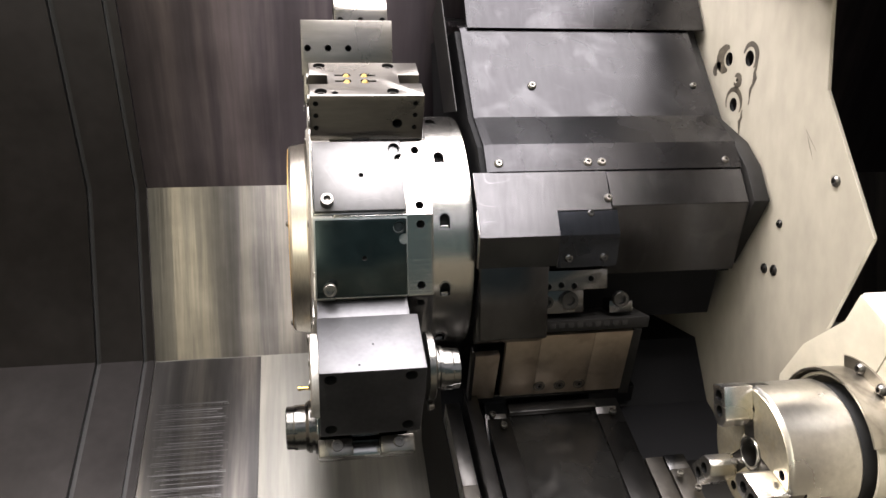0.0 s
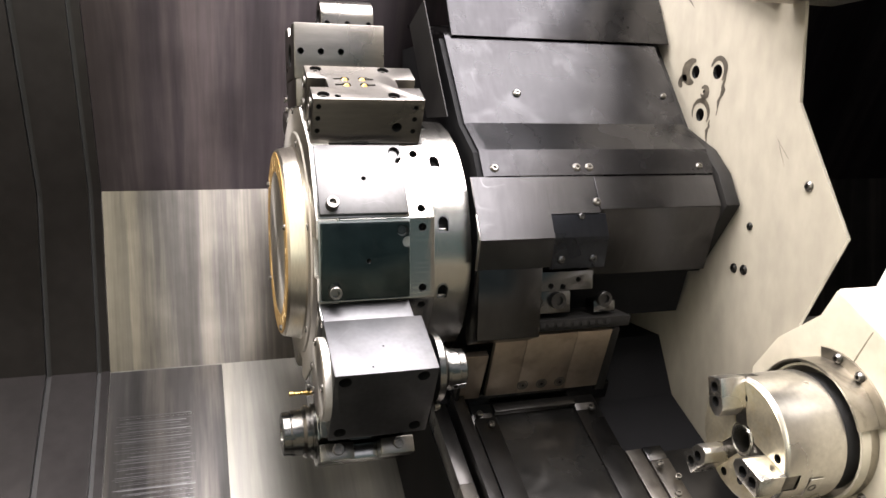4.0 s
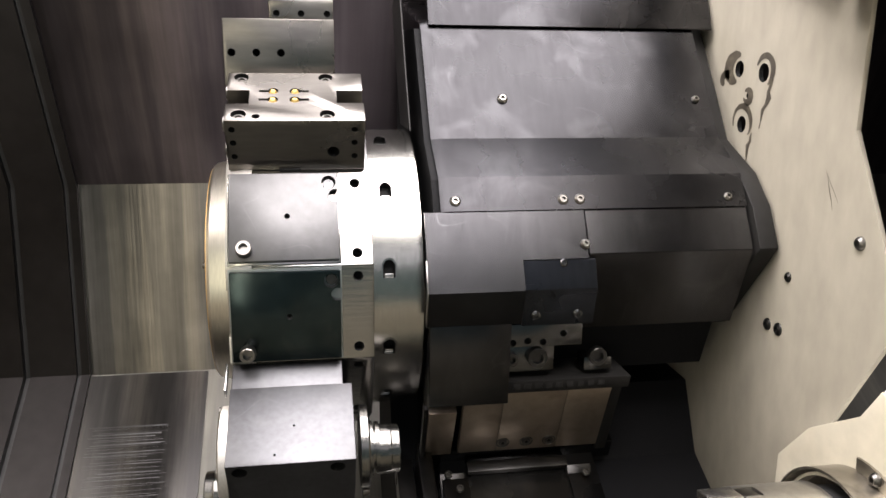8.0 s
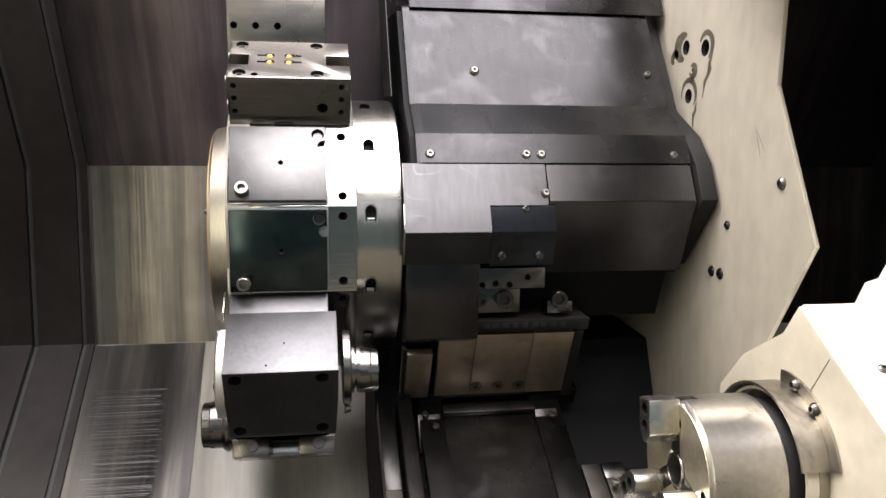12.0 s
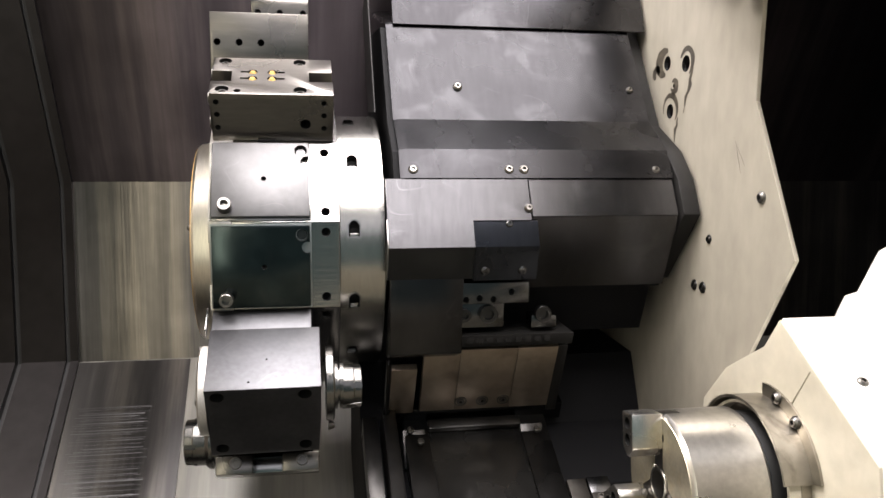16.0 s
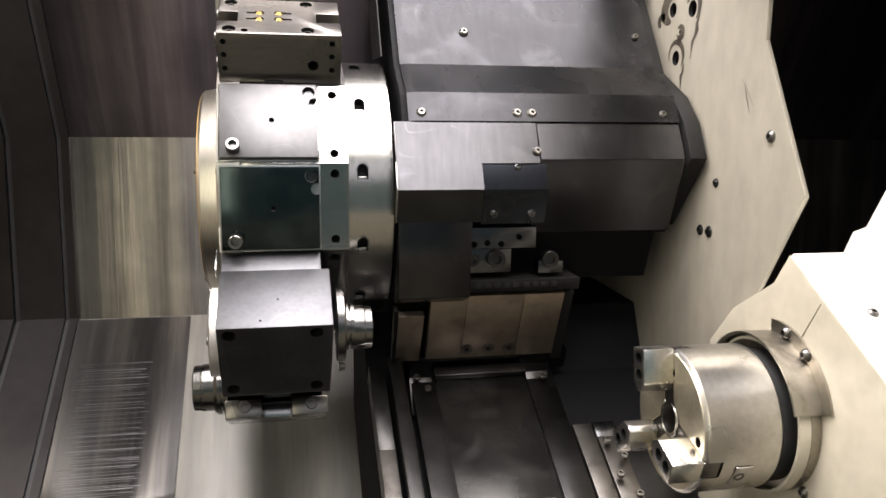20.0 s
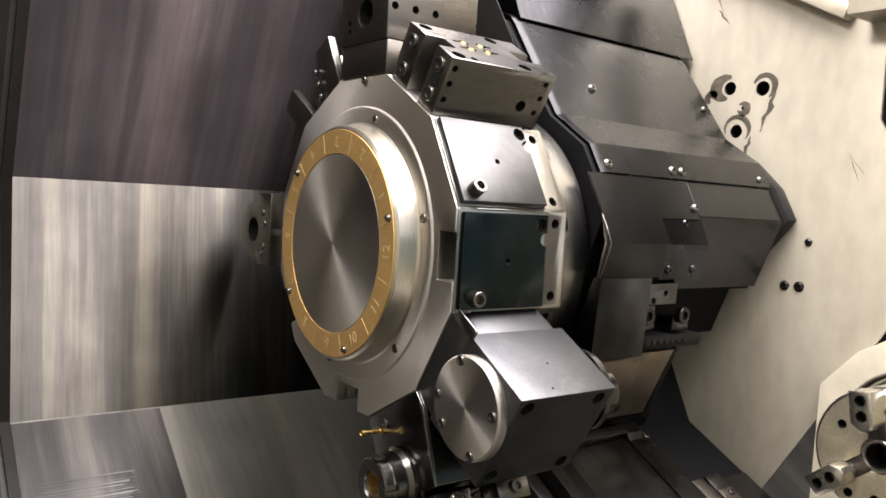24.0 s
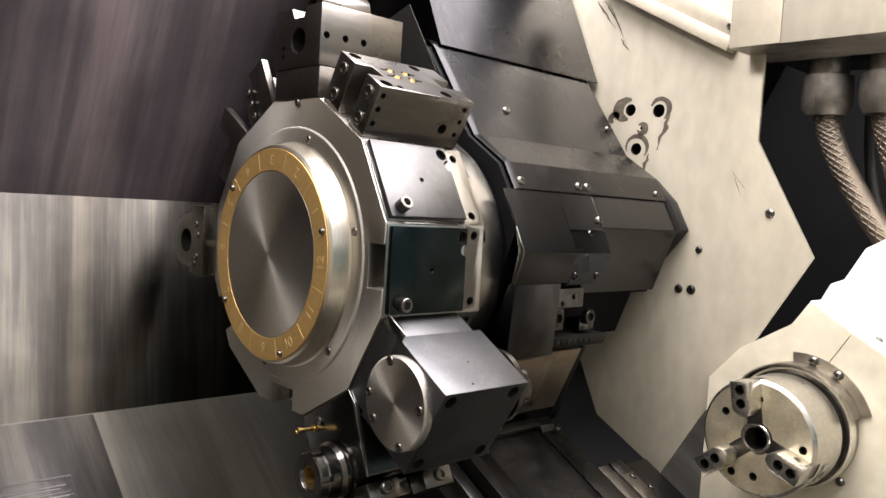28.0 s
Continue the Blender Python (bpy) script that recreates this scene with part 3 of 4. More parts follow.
# gibs and bolt blocks under the housing
gib = thing("gib_block", "worn steel gib block with socket bolts", "machine part")
part("upper_plate", cut(box(0.182, 0.283, -0.178, -0.150, -0.066, -0.036, 0.001), *[drill(at(x, -0.178, z), 0.0045, 0.01) for x, z in ((0.193, -0.060), (0.212, -0.058), (0.232, -0.060), (0.258, -0.05))]), BLACK_STEEL, gib)
part("bolt_block", box(0.180, 0.250, -0.168, -0.140, -0.103, -0.068, 0.001), BLACK_STEEL, gib)
part("bolt_block", box(0.291, 0.328, -0.168, -0.140, -0.106, -0.088, 0.001), BLACK_STEEL, gib)
for x, z, r in ((0.192, -0.083, 0.009), (0.226, -0.082, 0.013), (0.306, -0.084, 0.012)):
    socket_bolt(gib, at(x, -0.168, z), r, 0.010, "bolt", OILY_BLACK)
part("rail", prism([(-0.178, -0.112), (-0.172, -0.130), (-0.05, -0.13), (-0.05, -0.112)], 0.172, 0.352, 0.001), DARK_SHEET, gib)
for k in range(9):
    part("wiper_tooth", box(0.196 + 0.014 * k, 0.205 + 0.014 * k, -0.1768, -0.172, -0.1235, -0.1155, 0.0003), DARK_SHEET, gib)

# ---- turret ----
turret = thing("turret_disc", "twelve sided ground steel turret disc with brass number ring", "turret")
R12 = 0.21 / math.cos(radians(15))
outline = []
for k in range(12):
    a = radians(30 * k)
    c, s = math.cos(a), math.sin(a)
    slot = ((0.21, -0.024), (0.182, -0.024), (0.182, 0.030), (0.21, 0.030)) if k in (0, 7, 9) else ()
    for n, t in ((0.21, -0.0563), *slot):
        outline.append((-n * c + t * s, n * s + t * c))
dodeca = [(-R12 * math.cos(radians(15 + 30 * k)), R12 * math.sin(radians(15 + 30 * k))) for k in range(12)]
part("front_rim", prism(outline, -0.147, -0.118, 0.0007), FACED, turret, "front rim with a key slot at each station")
body = prism(dodeca, -0.1181, 0.018, 0.0012)
body = cut(body, *[drill(station(30 * k) @ at(0.0, -0.21, z), 0.0054, 0.014, 16, 0.0006) for k in range(-1, 3) for z in (-0.0425, 0.0425)])
part("body", body, GROUND, turret)
SLOT = [(0.029, 0.008), (0.029, -0.010), (0.047, -0.010), (0.047, 0.008), (0.043, 0.0135), (0.038, 0.0155), (0.033, 0.0135)]
slots = []
for k in range(-3, 5):
    b = prism([(0.038 + (x - 0.038) * 0.85, z * 0.88) for x, z in SLOT], -0.2, -0.178, 0.0, "y")
    for f in b.faces:
        f.material_index = 1
    b.transform(station(12.5 + 30 * k))
    slots.append(b)
part("drum", cut(lathe([(0.018, 0.0), (0.018, 0.1885), (0.0195, 0.19), (0.079, 0.19), (0.081, 0.188), (0.081, 0.0)], 128), *slots), TURNED, turret)
for k in range(-3, 5):
    m = station(12.5 + 30 * k)
    rim = prism(SLOT, -0.1904, -0.186, 0.0, "y")
    part("slot_bush", cut(rim, prism([(0.038 + (x - 0.038) * 0.82, z * 0.85) for x, z in SLOT], -0.2, -0.17, 0.0, "y")), GROUND, turret, m=m)
    part("slot_stop", box(0.0325, 0.0435, -0.187, -0.180, -0.0085, -0.004, 0.0006), GROUND, turret, m=m)
part("cap_flange", lathe([(-0.147, 0.10), (-0.147, 0.174), (-0.1495, 0.172), (-0.1505, 0.169), (-0.1505, 0.10)], 128), FACED, turret)
part("cap", lathe([(-0.150, 0.10), (-0.150, 0.153), (-0.153, 0.1505), (-0.174, 0.1465), (-0.1775, 0.1435), (-0.1775, 0.0)], 128), CAP_STEEL, turret)
part("number_ring", lathe([(-0.1775, 0.142), (-0.1787, 0.1415), (-0.1787, 0.1125), (-0.1775, 0.112)], 128), RING_BRASS, turret, "brass ring engraved with station numbers")
part("hub_plate", lathe([(-0.1775, 0.1115), (-0.1782, 0.111), (-0.1782, 0.0)], 96), FACED, turret)
for k in range(6):
    m = station(15 + 60 * k) @ at(-0.1505, -0.1605, 0) @ LEFT
    socket_bolt(turret, m, 0.0055, 0.0015, "cap_screw")
for a in (17, 140, 214, 290):
    button_bolt(turret, station(a) @ at(-0.1787, -0.134, 0) @ LEFT, 0.0048, 0.004, "ring_screw")
for k in range(12):
    number = 12 if k == 0 else k
    part("ring_line", box(-0.1792, -0.1786, -0.139, -0.115, -0.0005, 0.0005, 0), ENGRAVED, turret, m=station(30 * k + 15))
    data = bpy.data.curves.new("number", "FONT")
    data.body, data.size, data.align_x, data.align_y, data.extrude = str(number), 0.020, "CENTER", "CENTER", 0.0002
    data.materials.append(ENGRAVED)
    ob = new("number", data)
    ob.parent = turret
    m = Matrix(((0, 0, -1, 0), (0, 1, 0, 0), (0, 0, 0, 0), (0, 0, 0, 1)))
    radial = Vector((0, -math.cos(radians(30 * k)), math.sin(radians(30 * k))))
    upv, nrm = -radial, Vector((-1, 0, 0))
    rt = upv.cross(nrm)
    p = Vector((-0.1789, 0, 0)) + radial * 0.127
    ob.matrix_basis = Matrix(((rt.x, upv.x, nrm.x, p.x), (rt.y, upv.y, nrm.y, p.y), (rt.z, upv.z, nrm.z, p.z), (0, 0, 0, 1)))

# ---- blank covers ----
# the tone of each cover holds what its facet reflects
for deg, mat, lab in ((0, SHADED_COVER, "square steel blank cover bolted to the turret, toned dark teal for its hall reflection"), (30, COVER, "square steel blank cover bolted to the turret, toned grey for its lamp reflection")):
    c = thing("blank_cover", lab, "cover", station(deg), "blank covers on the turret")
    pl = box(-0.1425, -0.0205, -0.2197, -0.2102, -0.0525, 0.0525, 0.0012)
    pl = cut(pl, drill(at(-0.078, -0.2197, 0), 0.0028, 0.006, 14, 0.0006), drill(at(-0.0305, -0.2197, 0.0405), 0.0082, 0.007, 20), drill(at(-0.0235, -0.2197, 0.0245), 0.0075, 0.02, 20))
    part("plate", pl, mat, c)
    part("gasket", box(-0.1445, -0.0185, -0.2125, -0.2098, -0.0545, 0.0545, 0.0005), GROUND if deg else GREY_EDGE, c, "thin shim under the plate")
    socket_bolt(c, at(-0.1255, -0.2197, -0.0400), 0.0088, 0.0135)
    socket_bolt(c, at(-0.0305, -0.2125, 0.0405), 0.0068, 0.0010, "sunk_bolt", BLACK_STEEL)

# ---- turning tool holder with coolant nozzles ----
c = thing("turning_holder", "square steel turning tool holder with brass coolant nozzles", "tool holder", station(60))
poly = [(-0.1435, -0.0505), (-0.1435, -0.016), (-0.118, -0.016), (-0.118, 0.012), (-0.1435, 0.012), (-0.1435, 0.0505), (0.0126, 0.0505), (0.0126, 0.012), (-0.018, 0.012), (-0.018, -0.014), (0.0126, -0.014), (0.0126, -0.0505)]
bm = prism(poly, -0.279, -0.2105, 0.0009, "y")
drills = [drill(at(x, -0.279, t), 0.0085, 0.007, 20) for x in (-0.128, -0.030) for t in (-0.038, 0.040)]
drills += [drill(at(x, -n, -0.0505) @ DOWN, 0.0038, 0.008, 14) for x in (-0.1355, 0.0005) for n in (0.267, 0.249, 0.230)]
drills += [drill(at(-0.0237, -0.236, -0.0505) @ DOWN, 0.0072, 0.02, 18), drill(at(-0.109, -0.279, -0.042), 0.0045, 0.01, 12)]
drills += [drill(at(x, -0.279, t), 0.0062, 0.006, 16) for x in (-0.091, -0.066) for t in (-0.008, 0.010)]
drills += [prism([(x0, t - 0.0022), (x1, t - 0.0022), (x1, t + 0.0022), (x0, t + 0.0022)], -0.285, -0.2735, 0, "y") for x0, x1 in ((-0.107, -0.095), (-0.062, -0.050)) for t in (-0.008, 0.010)]
part("body", cut(bm, *drills), HOLDER, c)
for x in (-0.128, -0.030):
    for t in (-0.038, 0.040):
        socket_bolt(c, at(x, -0.2722, t), 0.0068, 0.003, "clamp_bolt")
for x in (-0.091, -0.066):
    for t in (-0.008, 0.010):
        part("nozzle", lathe([(0.0, 0.0), (0.0, 0.0042), (-0.003, 0.0052), (-0.006, 0.0048), (-0.0085, 0.0028), (-0.0085, 0.0012), (-0.004, 0.0)], 18, "y"), BRASS, c, "small brass coolant nozzle", at(x, -0.2715, t))
for n in (0.263, 0.228):
    socket_bolt(c, at(-0.1435, -n, -0.033) @ LEFT, 0.0085, 0.003, "front_bolt")
    socket_bolt(c, at(-0.1435, -n, 0.031) @ LEFT, 0.0085, 0.003, "front_bolt")
part("plug", lathe([(0.0, 0.0), (0.0, 0.0075), (-0.0008, 0.0075), (-0.0008, 0.0)], 18, "y"), HOLE, c, m=at(-0.1435, -0.2455, -0.033) @ LEFT)
part("key", box(-0.086, -0.062, -0.2125, -0.2095, -0.0525, -0.0495, 0.0004), HOLE, c)

# ---- boring bar holder ----
c = thing("boring_holder", "steel boring bar holder with round bore and three clamp holes", "tool holder", station(90))
bm = prism([(-0.152, -0.060), (-0.152, 0.052), (-0.0175, 0.052), (-0.0175, -0.060)], -0.331, -0.251, 0.0009, "y")
bm = cut(bm, drill(at(-0.152, -0.287, -0.007) @ LEFT, 0.0165, 0.12, 28, 0.001), *[drill(at(x, -0.2905, -0.060) @ DOWN, 0.0048, 0.03, 16) for x in (-0.1426, -0.1128, -0.083)], *[drill(at(-0.152, -n, 0.030) @ LEFT, 0.004, 0.008, 12) for n in (0.268, 0.279)], prism([(-0.34, -0.030), (-0.34, 0.016), (-0.317, 0.004), (-0.317, -0.018)], -0.2, 0.0, 0))
part("body", bm, HOLDER, c)
part("base", box(-0.150, -0.0195, -0.2512, -0.2105, -0.0585, 0.050, 0.001), HOLDER, c)
socket_bolt(c, at(-0.150, -0.205, -0.01) @ LEFT, 0.005, 0.002)

lug = [(-0.3305, 0.018), (-0.3305, 0.070)] + [(-0.354 - 0.026 * math.sin(radians(a)), 0.044 + 0.026 * math.cos(radians(a))) for a in range(0, 181, 12)]
part("lug", cut(prism(lug, -0.100, -0.016, 0.001), drill(at(-0.100, -0.355, 0.044) @ LEFT, 0.012, 0.2, 24), *[drill(at(x, -0.342, 0.018) @ DOWN, 0.0045, 0.008, 12) for x in (-0.090, -0.058, -0.024)]), HOLDER, c, "rounded lug on the holder")

# ---- holders on the far side of the turret ----
c = thing("clamp_holder", "steel clamp tool holder on the far rim of the turret", "tool holder", station(120))
part("body", box(-0.130, -0.020, -0.262, -0.2105, -0.045, 0.040, 0.001), HOLDER, c)
part("clamp_plate", box(-0.142, -0.131, -0.292, -0.2105, -0.045, -0.005, 0.001), HOLDER, c)
for n in (0.265, 0.245, 0.225):
    socket_bolt(c, at(-0.142, -n, 0.004) @ LEFT, 0.0055, 0.004)
c = thing("slim_holder", "slim steel tool holder on the far rim of the turret", "tool holder", station(150))
part("body", box(-0.132, -0.030, -0.262, -0.2105, -0.045, 0.03, 0.001), HOLDER, c)
part("blade", prism([(-0.140, -0.075), (-0.140, -0.040), (-0.128, -0.040), (-0.128, -0.075)], -0.292, -0.20, 0.0009, "y"), HOLDER, c)
c = thing("ring_holder", "steel tool holder with a round eye on the turret rim", "tool holder", station(180))
eye = [(-0.277, -0.054), (-0.277, 0.060), (-0.325, 0.060), (-0.325, 0.050)]
for k in range(17):
    a = radians(72 - 9 * k)
    eye.append((-0.340 - 0.045 * math.cos(a), 0.006 + 0.045 * math.sin(a)))
eye += [(-0.325, -0.042), (-0.325, -0.054)]
part("eye_plate", cut(prism(eye, -0.137, -0.112, 0.001), drill(at(-0.137, -0.340, 0.006) @ LEFT, 0.020, 0.05, 28)), HOLDER, c)
part("foot", box(-0.129, -0.02, -0.2768, -0.2105, -0.052, 0.058, 0.001), HOLDER, c)
part("key", box(-0.134, -0.129, -0.276, -0.215, 0.000, 0.010, 0.0005), HOLDER, c)
for n, t in ((0.304, -0.023), (0.297, -0.006), (0.300, 0.030), (0.307, 0.042)):
    socket_bolt(c, at(-0.137, -n, t) @ LEFT, 0.0055, 0.003)

# ---- angle holder with round end cover ----
c = thing("angle_holder", "blackened steel driven angle holder with round end cover", "tool holder", station(-30))
bm = prism([(-0.145, -0.064), (-0.145, 0.0575), (-0.0107, 0.0575), (-0.0107, 0.0), (-0.013, -0.064)], -0.346, -0.2470, 0.0012, "y")
bm = cut(bm, *[drill(at(x, -0.346, t), 0.0082, 0.012, 20) for x in (-0.131, -0.030) for t in (-0.050, 0.045)], *[drill(at(x, -n, 0.0575) @ UP, 0.0014, 0.004, 10) for x, n in ((-0.075, 0.30), (-0.095, 0.335))])
part("body", bm, ANGLE_STEEL, c)
part("flange", box(-0.1440, -0.0205, -0.2470, -0.2105, -0.060, 0.0555, 0.0015), ANGLE_STEEL, c)
part("flange_step", box(-0.1495, -0.1476, -0.2595, -0.222, 0.058, 0.0715, 0.0005), GROUND, c)
part("end_cover", lathe([(-0.145, 0.0), (-0.145, 0.0545), (-0.154, 0.0545), (-0.156, 0.0525), (-0.156, 0.0)], 64), FACED, c, "round ground end cover", at(0, -0.295, 0))
for n, t in ((0.262, 0.036), (0.252, -0.020), (0.276, -0.040), (0.332, 0.024), (0.330, -0.034)):
    socket_bolt(c, at(-0.156, -n, t) @ LEFT, 0.0058, 0.002)
part("spindle_flange", lathe([(-0.004, 0.0), (-0.004, 0.046), (0.004, 0.046), (0.006, 0.044), (0.006, 0.0)], 48, centre=(0, -0.300, 0.010)), NUT, c)
part("spindle_neck", lathe([(0.006, 0.0), (0.006, 0.030), (0.010, 0.030), (0.010, 0.024), (0.013, 0.024), (0.013, 0.029), (0.017, 0.029), (0.017, 0.022), (0.02, 0.022), (0.02, 0.0)], 48, centre=(0, -0.302, 0.008)), NUT, c)


def collet_nut(parent, m, r=0.030, l=0.030):
    """A slotted collet clamping nut that opens along -y of m."""
    nut = lathe([(0.0, 0.010), (0.0, r), (-l * 0.55, r), (-l * 0.62, r * 0.965), (-l * 0.95, r * 0.95), (-l, r * 0.88), (-l, r * 0.50), (-l * 0.7, r * 0.42), (-l * 0.7, 0.010)], 48, "y")
    slots = []
    for k in range(6):
        b = box(-0.0034, 0.0034, -l - 0.002, -l * 0.42, r * 0.88, r * 1.1, 0)
        b.transform(turn("Y", 60 * k + 20))
        slots.append(b)
    n = part("collet_nut", cut(nut, *slots), NUT, parent, "bright slotted collet nut", m)
    part("collet", lathe([(0.0, 0.0), (0.0, r * 0.40), (-l * 0.86, r * 0.47), (-l * 0.86, r * 0.33), (-l * 0.3, r * 0.30), (-l * 0.3, 0.0)], 32, "y"), BRASS_DARK, n)
    return n


collet_nut(c, at(0.016, -0.303, 0.006) @ RIGHT, 0.028, 0.024)
button_bolt(c, at(-0.002, -0.333, -0.032) @ RIGHT, 0.006, 0.008)

# ---- driven holder with collet nut ----
c = thing("driven_holder", "dark steel driven tool holder with collet nut and brass nozzle", "tool holder", station(-60))
bm = prism([(-0.2105, -0.058), (-0.2105, 0.062), (-0.235, 0.066), (-0.318, 0.053), (-0.325, -0.02), (-0.325, -0.058)], -0.1465, -0.02, 0.003)
part("body", bm, BLACK_STEEL, c)
part("edge_strip", prism([(-0.2105, 0.0605), (-0.2325, 0.0668), (-0.318, 0.0535), (-0.3185, 0.051), (-0.232, 0.062)], -0.1492, -0.1462, 0.0008), GROUND, c)
part("collar", lathe([(-0.165, 0.0), (-0.165, 0.034), (-0.160, 0.038), (-0.156, 0.038), (-0.156, 0.035), (-0.152, 0.035), (-0.152, 0.040), (-0.1465, 0.040), (-0.1465, 0.0)], 48, centre=(0, -0.297, -0.004)), NUT, c)
collet_nut(c, at(-0.165, -0.297, -0.004) @ LEFT, 0.0325, 0.028)
part("coolant_pipe", lathe([(-0.1465, 0.0), (-0.1465, 0.0045), (-0.150, 0.0045), (-0.150, 0.0028), (-0.170, 0.0028), (-0.170, 0.004), (-0.175, 0.004), (-0.1755, 0.002), (-0.172, 0.0)], 20, centre=(0, -0.234, -0.032)), BRASS, c, "thin brass coolant pipe")
socket_bolt(c, at(-0.1465, -0.228, -0.020) @ LEFT, 0.006, 0.003)
part("foot_plate", box(-0.147, -0.012, -0.3465, -0.3252, -0.030, 0.0175, 0.0012), GROUND, c, "bright ground foot plate")
for x in (-0.122, -0.035):
    part("clamp_lug", box(x - 0.026, x + 0.022, -0.349, -0.325, 0.018, 0.048, 0.0015), HOLDER, c)
    socket_bolt(c, at(x, -0.335, 0.048) @ UP, 0.008, 0.006)

# ---- counter spindle ----
CY, CZ = -0.415, -0.214
SHIFT = at(0, -0.018, -0.009)
sp = thing("counter_spindle", "white and cream sheet covered counter spindle head", "spindle head", SHIFT)
fpl = [(-0.419, -0.023), (-0.394, -0.061), (-0.315, -0.112), (-0.265, -0.17), (-0.265, -0.60), (-0.62, -0.60), (-0.617, -0.25), (-0.593, -0.122)]
fp_bm = cut(plate(fpl, 0.004, at=0.502), prism([(-0.4795, -0.0655), (-0.4815, -0.0645), (-0.455, -0.1115), (-0.453, -0.1105)], 0.49, 0.52))
part("front_plate", fp_bm, PALE, sp)
part("sloped_cover", prism([(-0.4185, -0.021), (-0.5955, -0.1215), (-0.62, -0.25), (-0.62, -0.60), (-0.268, -0.60), (-0.268, -0.172), (-0.317, -0.114), (-0.395, -0.063)], 0.5062, 0.585, 0.0012), WHITE, sp)
hood = [(-0.398, -0.031), (-0.414, 0.002), (-0.434, 0.011), (-0.461, 0.062), (-0.522, 0.100), (-0.60, 0.100), (-0.633, 0.0), (-0.602, -0.078), (-0.60, -0.125), (-0.62, -0.25), (-0.62, -0.60), (-0.268, -0.60), (-0.268, -0.172), (-0.317, -0.114), (-0.385, -0.063)]
part("hood", prism(hood, 0.585, 1.05, 0.0015), WHITE, sp)
button_bolt(sp, at(0.547, -0.5045, -0.0702) @ turn("X", -59), 0.0065, 0.004)
button_bolt(sp, at(0.502, -0.485, -0.282) @ LEFT, 0.007, 0.005)
part("guard_ring", lathe([(0.466, 0.0975), (0.466, 0.0945), (0.5015, 0.0945), (0.5015, 0.0975), (0.466, 0.0975)], 40, a0=20, a1=160, centre=(0, CY, CZ)), GUARD, sp, "bent steel chip guard round the chuck")
part("guard_lip", lathe([(0.4985, 0.0978), (0.4985, 0.1120), (0.5015, 0.1120), (0.5015, 0.0978), (0.4985, 0.0978)], 40, a0=20, a1=97, centre=(0, CY, CZ)), GUARD, sp)
for a in (80, 58):
    button_bolt(sp, at(0.4985, CY - 0.1048 * math.cos(radians(a)), CZ + 0.1048 * math.sin(radians(a))) @ LEFT, 0.0075, 0.006)
part("nose_band", lathe([(0.474, 0.088), (0.474, 0.0915), (0.488, 0.0915), (0.488, 0.088), (0.474, 0.088)], 64, centre=(0, CY, CZ)), PALE, sp, "cream band on the spindle nose")
part("nose_ring", lathe([(0.502, 0.02), (0.502, 0.090), (0.490, 0.090), (0.488, 0.088), (0.488, 0.02)], 64, centre=(0, CY, CZ)), GUARD, sp, "dark steel spindle nose ring")
# black ring painted in for the shade behind the chuck
part("shadow_ring", lathe([(0.488, 0.02), (0.488, 0.078), (0.462, 0.078), (0.462, 0.02)], 48, centre=(0, CY, CZ)), RUBBER_AND_SHADE, sp)

chuck = thing("chuck", "three jaw power chuck of bright turned steel", "chuck", SHIFT @ at(0, CY, CZ))
bm = lathe([(0.372, 0.021), (0.370, 0.023), (0.370, 0.0795), (0.3715, 0.0815), (0.374, 0.0835), (0.458, 0.0835), (0.461, 0.081), (0.461, 0.021), (0.372, 0.021)], 96)
def face_cutters():
    out = []
    for a in (100, 220, 340):
        b = box(0.36, 0.392, -0.09, -0.018, -0.0115, 0.0115, 0)
        b.transform(station(a))
        out.append(b)
    for a in range(0, 360, 30):
        if a % 120 not in (60,):
            out.append(drill(station(a) @ at(0.370, -0.056 - 0.01 * (a % 60 == 0), 0) @ LEFT, 0.0052, 0.012, 14, 0.0008))
    return out


part("body", cut(bm, *face_cutters()), CHUCK_STEEL, chuck)
part("face_plate", cut(lathe([(0.3704, 0.0235), (0.3692, 0.0235), (0.3692, 0.0785), (0.3704, 0.0790), (0.3704, 0.0235)], 96), *face_cutters()), OILED, chuck, "oil-yellowed chuck face")
part("bore_sleeve", lathe([(0.369, 0.0205), (0.368, 0.0195), (0.368, 0.0165), (0.40, 0.0165), (0.40, 0.0205), (0.369, 0.0205)], 40), CHUCK_STEEL, chuck)
for a in (100, 220, 340):
    jaw = prism([(-0.084, -0.0140), (-0.084, 0.0140), (-0.045, 0.0140), (-0.034, 0.004), (-0.034, -0.004), (-0.045, -0.0140)], 0.332, 0.369, 0.0015)
    jaw = cut(jaw, drill(at(0.332, -0.072, 0) @ LEFT, 0.0070, 0.020, 20), drill(at(0.332, -0.053, 0) @ LEFT, 0.0070, 0.020, 20))
    j = part("jaw", jaw, CHUCK_STEEL, chuck, m=station(a))
    for r in (0.072, 0.053):
        socket_bolt(j, at(0.351, -r, 0) @ LEFT, 0.0055, 0.004, "jaw_bolt")
    part("master_jaw", box(0.3695, 0.390, -0.082, -0.02, -0.0108, 0.0108, 0.0008), HOLDER, chuck, m=station(a))
part("name_plate", box(0.408, 0.428, -0.0845, -0.083, -0.016, 0.016, 0.0003), CHUCK_STEEL, chuck, m=station(-28))
socket_bolt(chuck, station(-28) @ at(0.416, -0.0838, 0.0), 0.0065, 0.0015)

